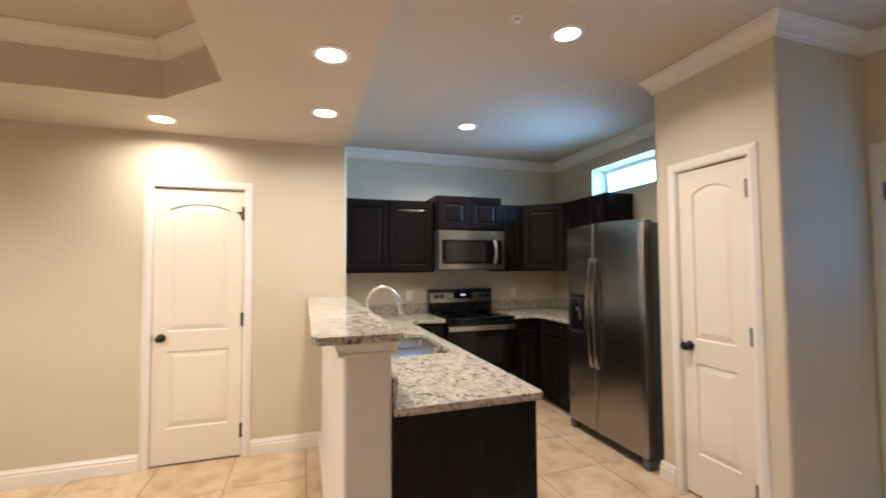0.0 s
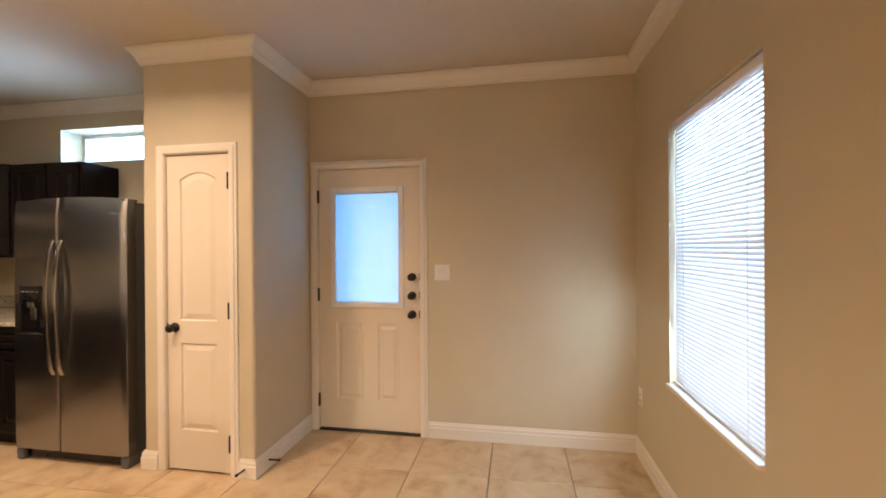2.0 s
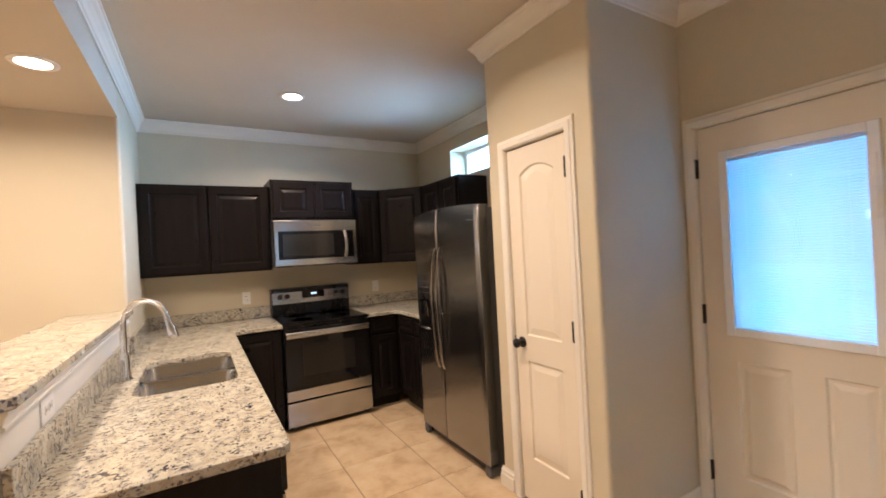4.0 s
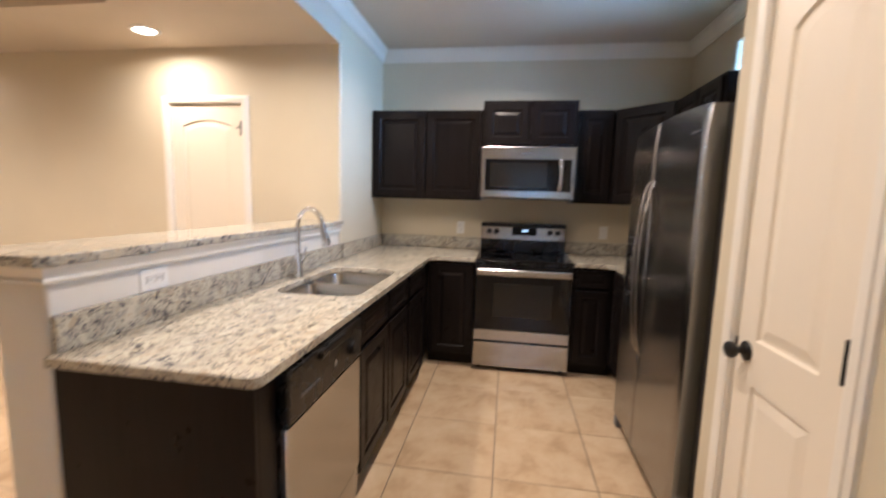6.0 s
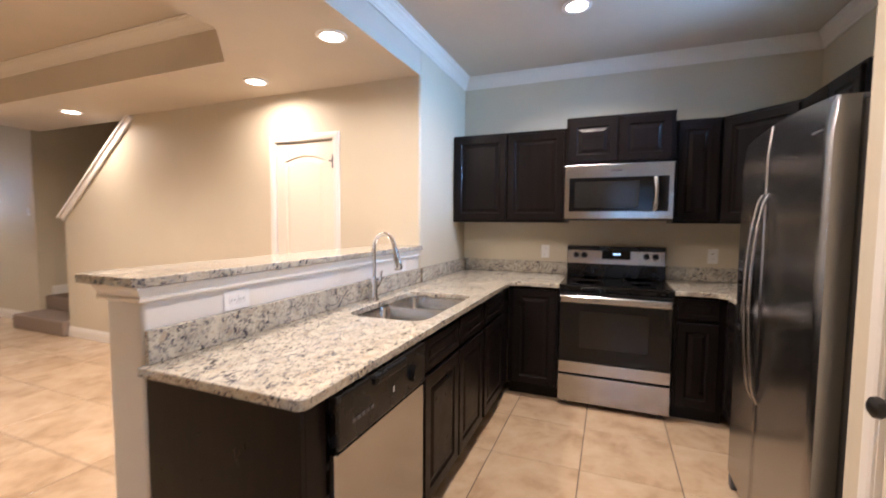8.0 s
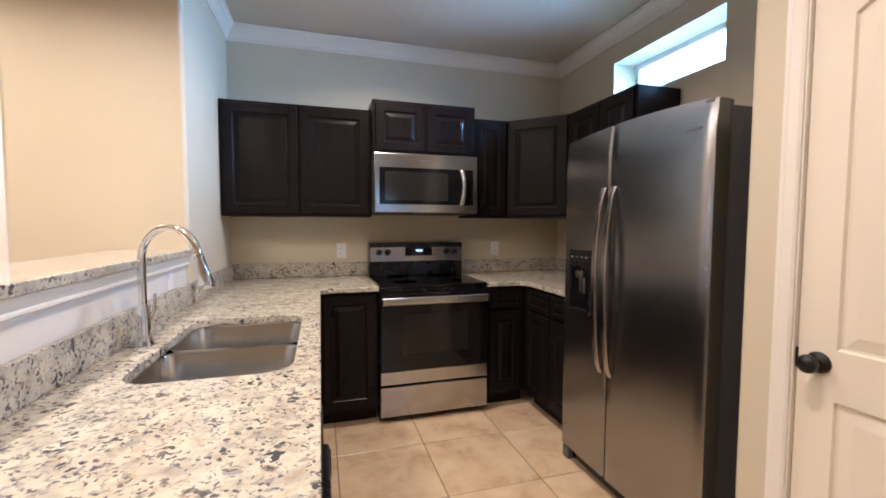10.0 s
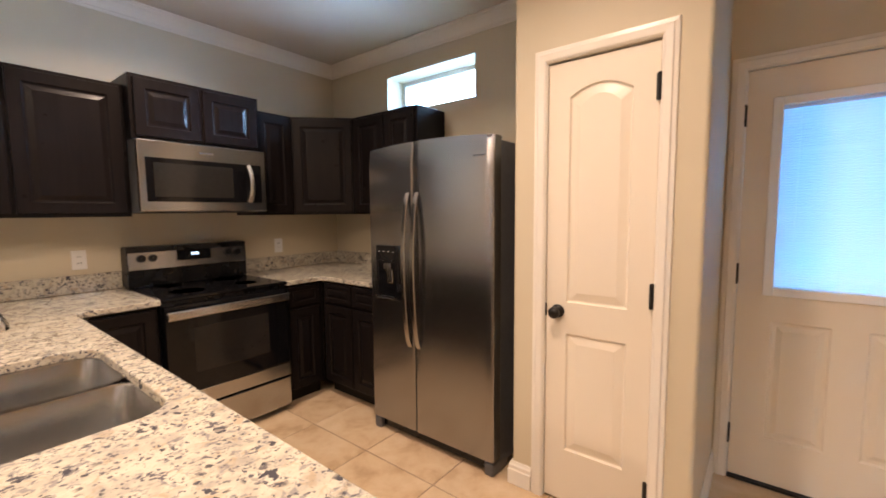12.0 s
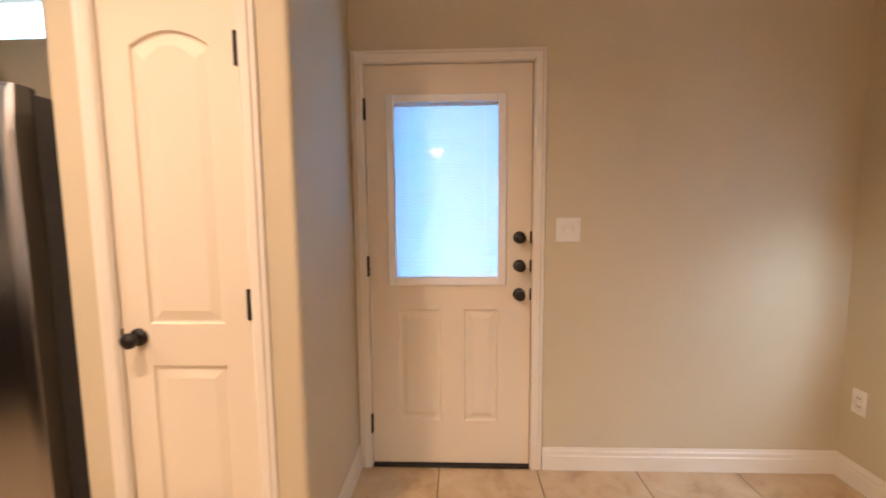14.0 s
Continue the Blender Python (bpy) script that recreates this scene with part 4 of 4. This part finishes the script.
for u, v, rr in ((0.2, -0.16, 0.1), (0.56, -0.16, 0.075), (0.2, -0.44, 0.075), (0.56, -0.44, 0.1)):
    o = m @ Vector((u, 0.9183, v))
    bm = bmesh.new()
    lathe(bm, Matrix.Translation(o), [(rr, 0), (rr, 0.0004), (rr - 0.003, 0.0004), (rr - 0.003, 0)], 40)
    part("burner_ring", bm, BURNER, rng)
oven = part("oven_door", lbox(m, 0.004, RW - 0.004, 0.352, 0.872, 0.001, 0.040, 0.006, 2), BLACKGLASS, rng, "black glass oven door")
part("window", lbox(m, 0.15, RW - 0.15, 0.46, 0.73, 0.0395, 0.0412, 0.0005), plain("oven_window", (0.012, 0.0115, 0.012), 0.09, 0, 0.35), oven, "slightly lighter oven window")
part("lower_band", lbox(m, 0.004, RW - 0.004, 0.262, 0.350, 0.001, 0.040, 0.004, 2), STEEL, oven, "brushed stainless band")
bm = lbox(m, 0.006, RW - 0.006, 0.795, 0.848, 0.055, 0.082, 0.012, 3)
for u in (0.05, RW - 0.05):
    local_box(bm, m, u - 0.02, u + 0.02, 0.80, 0.843, 0.038, 0.06, 0.004)
part("handle", bm, STEEL, oven, "broad brushed steel handle")
part("drawer", lbox(m, 0.004, RW - 0.004, 0.045, 0.247, 0.001, 0.038, 0.005, 2), STEEL, rng, "brushed stainless drawer")
for u in (0.05, RW - 0.05):
    part("foot", cyl(bmesh.new(), m @ Matrix.Translation((u, 0.0005, -0.06)) @ Matrix.Rotation(radians(-90), 4, "X"), 0.018, 0.03, 12), BLACKPL, rng)
# backguard
gm = m @ Matrix.Translation((0, 0, -0.53))
guard = part("backguard", lbox(gm, 0.0, RW, 0.919, 1.178, -0.115, 0.0, 0.004), BLACKPL, rng, "black backguard")
tilt = gm @ Matrix.Translation((0, 1.028, 0.012)) @ Matrix.Rotation(radians(-9), 4, "X")
face = part("control_face", lbox(tilt, 0.004, RW - 0.004, 0.0, 0.145, -0.03, 0.006, 0.004, 2), STEEL, guard, "brushed stainless control face")
part("display", lbox(tilt, 0.28, 0.50, 0.045, 0.115, 0.005, 0.0075, 0.001), BLACKGLASS, guard, "black display")
bm = bmesh.new()
for u in (0.372, 0.384, 0.400, 0.412):
    local_box(bm, tilt, u, u + 0.007, 0.078, 0.094, 0.0077, 0.0083)
part("clock_digits", bm, CLOCK, guard, "glowing clock digits")
for u in (0.075, 0.14, RW - 0.14, RW - 0.075):
    bm = cyl(bmesh.new(), tilt @ Matrix.Translation((u, 0.075, 0.006)), 0.026, 0.022, 24, 0.021)
    local_box(bm, tilt, u - 0.004, u + 0.004, 0.055, 0.095, 0.026, 0.032, 0.001)
    part("knob", bm, BLACKPL, guard, "black control knob", True)

# ---- microwave over the range ----
mw = thing("microwave", (3.229, 6.09, 1.40), "over-the-range stainless microwave with dark glass", "microwave")
m = basis((2.848, 5.893, 1.400), *NORTH)
MW, MH = 0.759, 0.418
part("body", lbox(m, 0.002, MW - 0.002, 0.0, MH, -0.43, -0.001), GREYSIDE, mw)
door = part("door", lbox(m, 0.0, MW, 0.004, MH, 0.0, 0.035, 0.006, 2), STEEL, mw, "stainless door frame")
part("glass", lbox(m, 0.035, MW - 0.035, 0.062, 0.318, 0.0345, 0.037, 0.001), BLACKGLASS, door, "dark glass front")
part("window", lbox(m, 0.075, 0.53, 0.09, 0.29, 0.0368, 0.0378), plain("microwave_window", (0.02, 0.019, 0.018), 0.1, 0, 0.35), door, "grey mesh window")
pts = [m @ Vector((0.632 + 0.012 * math.sin(math.pi * k / 10), 0.068 + 0.024 * k, 0.040 + 0.03 * math.sin(math.pi * k / 10) ** 0.6)) for k in range(11)]
part("handle", tube(bmesh.new(), pts, 0.014, 12, 1.3), STEEL, door, "curved steel handle", True)
part("badge", lbox(m, 0.33, 0.41, 0.362, 0.372, 0.0348, 0.0356), GREYSIDE, door, "small grey badge")
part("vent_grille", lbox(m, 0.03, MW - 0.03, -0.006, 0.001, -0.40, -0.02), BLACKPL, mw)

# ---- refrigerator ----
fr = thing("refrigerator", (4.15, 4.55, 0), "stainless side-by-side refrigerator with a water dispenser", "refrigerator")
FX, FY0, FY1, FZ = 3.80, 4.10, 5.0, 1.772
SPLIT = 4.632
part("body", boxed(FX + 0.075, 4.53, FY0 + 0.006, FY1 - 0.006, 0.03, 1.745, bevel=0.004), GREYSIDE, fr, "dark grey cabinet")


def fridge_door(name, y0, y1, label):
    """A slightly bowed door with an arched top edge."""
    bm = bmesh.new()
    n, k = 10, 14
    grid = []
    for j in range(k + 1):
        row = []
        for i in range(n + 1):
            y = y0 + (y1 - y0) * (0.5 - 0.5 * math.cos(math.pi * i / n))
            s = (y - FY0) / (FY1 - FY0) * 2 - 1
            t = (y - y0) / (y1 - y0) * 2 - 1
            top = FZ - 0.022 * s * s + 0.012
            z = 0.085 + (top - 0.085) * j / k
            edge = max(0, abs(t) - 0.965) / 0.035
            x = FX - 0.003 * (1 - s * s) + 0.008 * edge ** 2 + (0.012 if j == k else 0)
            row.append(bm.verts.new((x, y, z)))
        grid.append(row)
    for j in range(k):
        for i in range(n):
            bm.faces.new((grid[j][i], grid[j][i + 1], grid[j + 1][i + 1], grid[j + 1][i]))
    rim = [grid[0][i] for i in range(n + 1)] + [grid[j][n] for j in range(1, k + 1)] + [grid[k][i] for i in range(n - 1, -1, -1)] + [grid[j][0] for j in range(k - 1, 0, -1)]
    back = [bm.verts.new((FX + 0.07, v.co.y, v.co.z)) for v in rim]
    for i in range(len(rim)):
        j = (i + 1) % len(rim)
        bm.faces.new((rim[i], rim[j], back[j], back[i]))
    bm.faces.new(back)
    return part(name, bm, STEEL_H, fr, label, True)


def strap(pts, width, thick):
    """A flat strip with chamfered edges, swept along points in one x-z plane."""
    bm = bmesh.new()
    h, q, c = width / 2, thick / 2, 0.004
    sec = [(-h + c, -q), (h - c, -q), (h, -q + c), (h, q - c), (h - c, q), (-h + c, q), (-h, q - c), (-h, -q + c)]
    rows = []
    for i, p in enumerate(pts):
        t = (Vector(pts[min(i + 1, len(pts) - 1)]) - Vector(pts[max(i - 1, 0)])).normalized()
        out = Vector((t.z, 0, -t.x))
        rows.append([bm.verts.new(Vector(p) + Vector((0, a, 0)) + out * b) for a, b in sec])
    for a, b in zip(rows, rows[1:]):
        for k in range(8):
            bm.faces.new((a[k], a[(k + 1) % 8], b[(k + 1) % 8], b[k]))
    bm.faces.new(rows[0][::-1]), bm.faces.new(rows[-1])
    return bm


left = fridge_door("freezer_door", SPLIT + 0.003, FY1, "brushed stainless freezer door")
right = fridge_door("fridge_door", FY0, SPLIT - 0.003, "brushed stainless refrigerator door")
for y, par in ((SPLIT + 0.035, left), (SPLIT - 0.035, right)):
    pts = [(FX - 0.004 - 0.050 * math.sin(math.pi * k / 24) ** 0.55, y, 0.60 + 0.895 * k / 24) for k in range(25)]
    part("handle", strap(pts, 0.030, 0.013), STEEL, par, "long bowed steel handle", True)
m = basis((FX, FY1, 0), *EAST)
bm = bmesh.new()
for u0, u1, v0, v1 in ((0.068, 0.084, 0.862, 1.19), (0.242, 0.258, 0.862, 1.19), (0.084, 0.242, 1.10, 1.19), (0.084, 0.242, 0.862, 0.880)):
    local_box(bm, m, u0, u1, v0, v1, -0.004, 0.014, 0.003, 2)
disp = part("dispenser", bm, BLACKPL, left, "black water and ice dispenser")
part("recess", lbox(m, 0.082, 0.244, 0.876, 1.104, -0.004, 0.0075), BLACKGLASS, disp, "dark recessed bay")
bm = lbox(m, 0.150, 0.205, 1.045, 1.085, 0.007, 0.030, 0.004, 2)
local_box(bm, m, 0.165, 0.212, 0.965, 1.045, 0.010, 0.022, 0.005, 2)
part("paddle", bm, STEEL, disp, "steel dispenser paddle")
part("tray", lbox(m, 0.072, 0.254, 0.862, 0.870, 0.0135, 0.020, 0.002), CHROME, disp, "chrome drip tray edge")
bm = bmesh.new()
for k in range(4):
    local_box(bm, m, 0.09 + 0.04 * k, 0.102 + 0.04 * k, 1.150, 1.154, 0.0141, 0.0147)
part("button_marks", bm, WHITEPL, disp)
part("grille", boxed(FX + 0.035, FX + 0.08, FY0 + 0.05, FY1 - 0.05, 0.02, 0.08), BLACKPL, fr)
for y0, y1 in ((FY0 + 0.003, FY0 + 0.06), (FY1 - 0.06, FY1 - 0.003)):
    part("foot_cover", boxed(FX + 0.005, FX + 0.16, y0, y1, 0.001, 0.075, bevel=0.01, seg=2), GREYSIDE, fr, "grey foot cover")
part("hinge_cover", boxed(FX + 0.01, FX + 0.10, FY0 + 0.01, FY0 + 0.05, 1.7455, 1.765, bevel=0.004), GREYSIDE, fr)
part("badge", lbox(m, 0.78, 0.85, 1.665, 1.672, 0.0, 0.0025), GREYSIDE, right, "small grey badge")

# ---- lights, outlets and small things ----


def can_light(x, y, z):
    root = thing("recessed_light", (x, y, z), "lit round recessed downlight with a white trim ring", "ceiling light", "recessed ceiling lights")
    part("trim_ring", lathe(bmesh.new(), Matrix.Translation((x, y, z)), [(0.092, -0.001), (0.092, -0.005), (0.078, -0.009), (0.066, -0.007), (0.066, -0.001)], 32), WHITEPL, root, smooth=True)
    part("lens", lathe(bmesh.new(), Matrix.Translation((x, y, z)), [(0.065, -0.002), (0.065, -0.0065), (0.03, -0.0075), (0.001, -0.0075)], 32), LENS, root, "glowing lens", smooth=True)
    return root


first = can_light(*CANS_LIVING[0], SOFFIT)
for cx, cy in CANS_LIVING[1:]:
    copy_thing(first, pose(cx, cy, SOFFIT))
for cx, cy in CANS_KITCHEN:
    copy_thing(first, pose(cx, cy, TOP))
copy_thing(first, pose(-5.6, 4.75, 2.9))
solid("sprinkler_head", lathe(bmesh.new(), Matrix.Translation((2.572, 3.637, TOP - 0.001)), [(0.035, 0), (0.033, -0.004), (0.014, -0.006), (0.012, -0.022), (0.018, -0.024), (0.018, -0.027), (0.002, -0.028)], 20), WHITEPL, "small white ceiling sprinkler head", "sprinkler", smooth=True)


def plate(name, m, W, H, label, category, toggles=0, sockets=0):
    root = thing(name, m @ Vector((0, 0, 0)), label, category)
    part("plate", lbox(m, -W / 2, W / 2, -H / 2, H / 2, 0.0005, 0.006, 0.002, 2), WHITEPL, root)
    for k in range(toggles):
        u = (k - (toggles - 1) / 2) * 0.046
        part("toggle", lbox(m, u - 0.005, u + 0.005, -0.012, 0.012, 0.0055, 0.015, 0.002), WHITEPL, root)
    for k in range(sockets):
        if W > H:
            o = m @ Matrix.Translation(((k - 0.5) * 0.04, 0, 0))
        else:
            o = m @ Matrix.Translation((0, (k - 0.5) * 0.04, 0))
        s = part("socket", lbox(o, -0.016, 0.016, -0.014, 0.014, 0.0055, 0.0075, 0.003, 2), WHITEPL, root)
        bm = lbox(o, -0.008, -0.005, -0.005, 0.005, 0.0073, 0.0079)
        local_box(bm, o, 0.005, 0.008, -0.005, 0.005, 0.0073, 0.0079)
        part("slot", bm, BLACKPL, s)
    return root


plate("light_switch", basis((E_X, 2.155, 1.245), *EAST), 0.118, 0.118, "white double toggle light switch beside the back door", "switch", toggles=2)
plate("wall_outlet", basis((2.645, N_Y, 1.115), *NORTH), 0.072, 0.118, "white wall outlet above the worktop", "outlet", sockets=2)
plate("wall_outlet", basis((3.95, N_Y, 1.115), *NORTH), 0.072, 0.118, "white wall outlet beside the range", "outlet", sockets=2)
plate("wall_outlet", basis((HW[1], 3.66, 1.066), *PENIN), 0.118, 0.078, "white outlet on the half wall above the granite", "outlet", sockets=2)
plate("wall_outlet", basis((HW[1], 5.06, 1.066), *PENIN), 0.072, 0.078, "white outlet on the half wall near the return", "outlet")
plate("wall_outlet", basis((4.47, S_Y, 0.42), (-1, 0, 0), (0, 1, 0)), 0.072, 0.118, "white wall outlet under the window's corner", "outlet", sockets=2)
plate("light_switch", basis((WEST_X, 3.88, 1.36), (0, 1, 0), (1, 0, 0)), 0.165, 0.118, "white triple light switch on the living room wall", "switch", toggles=3)
plate("thermostat", basis((-3.93, SIDE_Y, 1.47), *NORTH), 0.06, 0.10, "small white wall control in the hall", "thermostat")
for base, way in (((PX - 0.017, PY0 + 0.06, 0.06), Vector((-1, 0.1, 0))), ((PX + 0.12, PY0 - 0.017, 0.06), Vector((0.1, -1, 0)))):
    way.normalize()
    root = thing("door_stop", base, "black spring door stop on the baseboard", "door stop")
    b = Vector(base)
    part("spring", tube(bmesh.new(), [b, b + way * 0.06], 0.006, 10), BLACKPL, root)
    part("tip", tube(bmesh.new(), [b + way * 0.06, b + way * 0.075], 0.009, 10), BLACKPL, root)

# ceiling fan with its light kit
fan = thing("ceiling_fan", (*FC, TOP), "brown ceiling fan with a two-bulb light kit", "ceiling fan")
o = Matrix.Translation((*FC, 0))
part("canopy", lathe(bmesh.new(), o, [(0.07, TOP + 0.048), (0.07, TOP + 0.03), (0.03, TOP - 0.0), (0.013, TOP - 0.01), (0.013, 2.60), (0.06, 2.59), (0.11, 2.56), (0.115, 2.50), (0.09, 2.46), (0.05, 2.44), (0.045, 2.41)], 28), BRONZE, fan, "dark bronze body", True)
for k in range(5):
    mm = o @ Matrix.Rotation(radians(72 * k + 33), 4, "Z") @ Matrix.Translation((0, 0, 2.49)) @ Matrix.Rotation(radians(11), 4, "X")
    bm = bmesh.new()
    prism(bm, [(0.20, -0.05), (0.35, -0.068), (0.62, -0.07), (0.655, -0.05), (0.66, 0.0), (0.655, 0.05), (0.62, 0.07), (0.35, 0.068), (0.20, 0.05)], -0.004, 0.004)
    bm.transform(mm)
    blade = part("blade", bm, FANWOOD, fan, "dark brown blade")
    part("arm", lbox(mm, 0.09, 0.26, -0.018, 0.018, 0.004, 0.010), BRONZE, blade)
for sy in (-0.06, 0.06):
    part("bulb", lathe(bmesh.new(), Matrix.Translation((FC[0], FC[1] + sy, 2.36)), [(0.004, -0.045), (0.03, -0.03), (0.036, 0.0), (0.025, 0.03), (0.014, 0.05)], 18), BULB, fan, "glowing warm bulb", True)

# stairs
st = thing("staircase", (-3.4, 5.9, 0), "carpeted brown stairs rising behind the sloped wall", "stairs", kind="structure")
for x1, y0, za, zb in ((-2.703, 5.24, 0.001, 0.18), (-1.6, 5.58, 0.1805, 0.36)):
    part("step", boxed(ST_X + 0.003, x1, y0, 6.88, za, zb, bevel=0.02, seg=3), CARPET, st)
for k in range(3):
    part("step", boxed(-2.68 + 0.27 * k, -1.6, 5.60, 6.88, 0.3605 + 0.18 * k, 0.54 + 0.18 * k, bevel=0.02, seg=3), CARPET, st)
solid("baseboard_landing", extrude_profile(bmesh.new(), [(-2.72, 6.9), (ST_X, 6.9), (ST_X, 5.66)], [(o + 0.0005, z + 0.361) for o, z in BASE_P]), WHITE, kind="structure")

# ---- floor tiles ----
floor = solid("floor", boxed(-6.7, 4.75, 0.6, 7.05, -0.06, -0.0035), GROUT, kind="structure")
bm = boxed(-0.251, 0.251, -0.251, 0.251, -0.009, 0.0)
es = [e for e in bm.edges if all(v.co.z > -0.001 for v in e.verts)]
bmesh.ops.bevel(bm, geom=es, offset=0.002, segments=1, affect="EDGES")
tile_me = finish("tile", bm, TILE)
P = 0.507
for i in range(-19, 4):
    for j in range(-6, 7):
        cx, cy = 3.07 + (i + 0.5) * P, 3.308 + (j + 0.5) * P
        if cy < 0.5 or (cx < -3.8 and cy < 3.9) or cy > (6.5 if cx > 1.5 else 6.0) or (cx < -4.6 and cy > 6.0):
            continue
        t = new("tile", tile_me)
        t.parent = floor
        t.location = (cx, cy, random.uniform(-0.0006, 0))
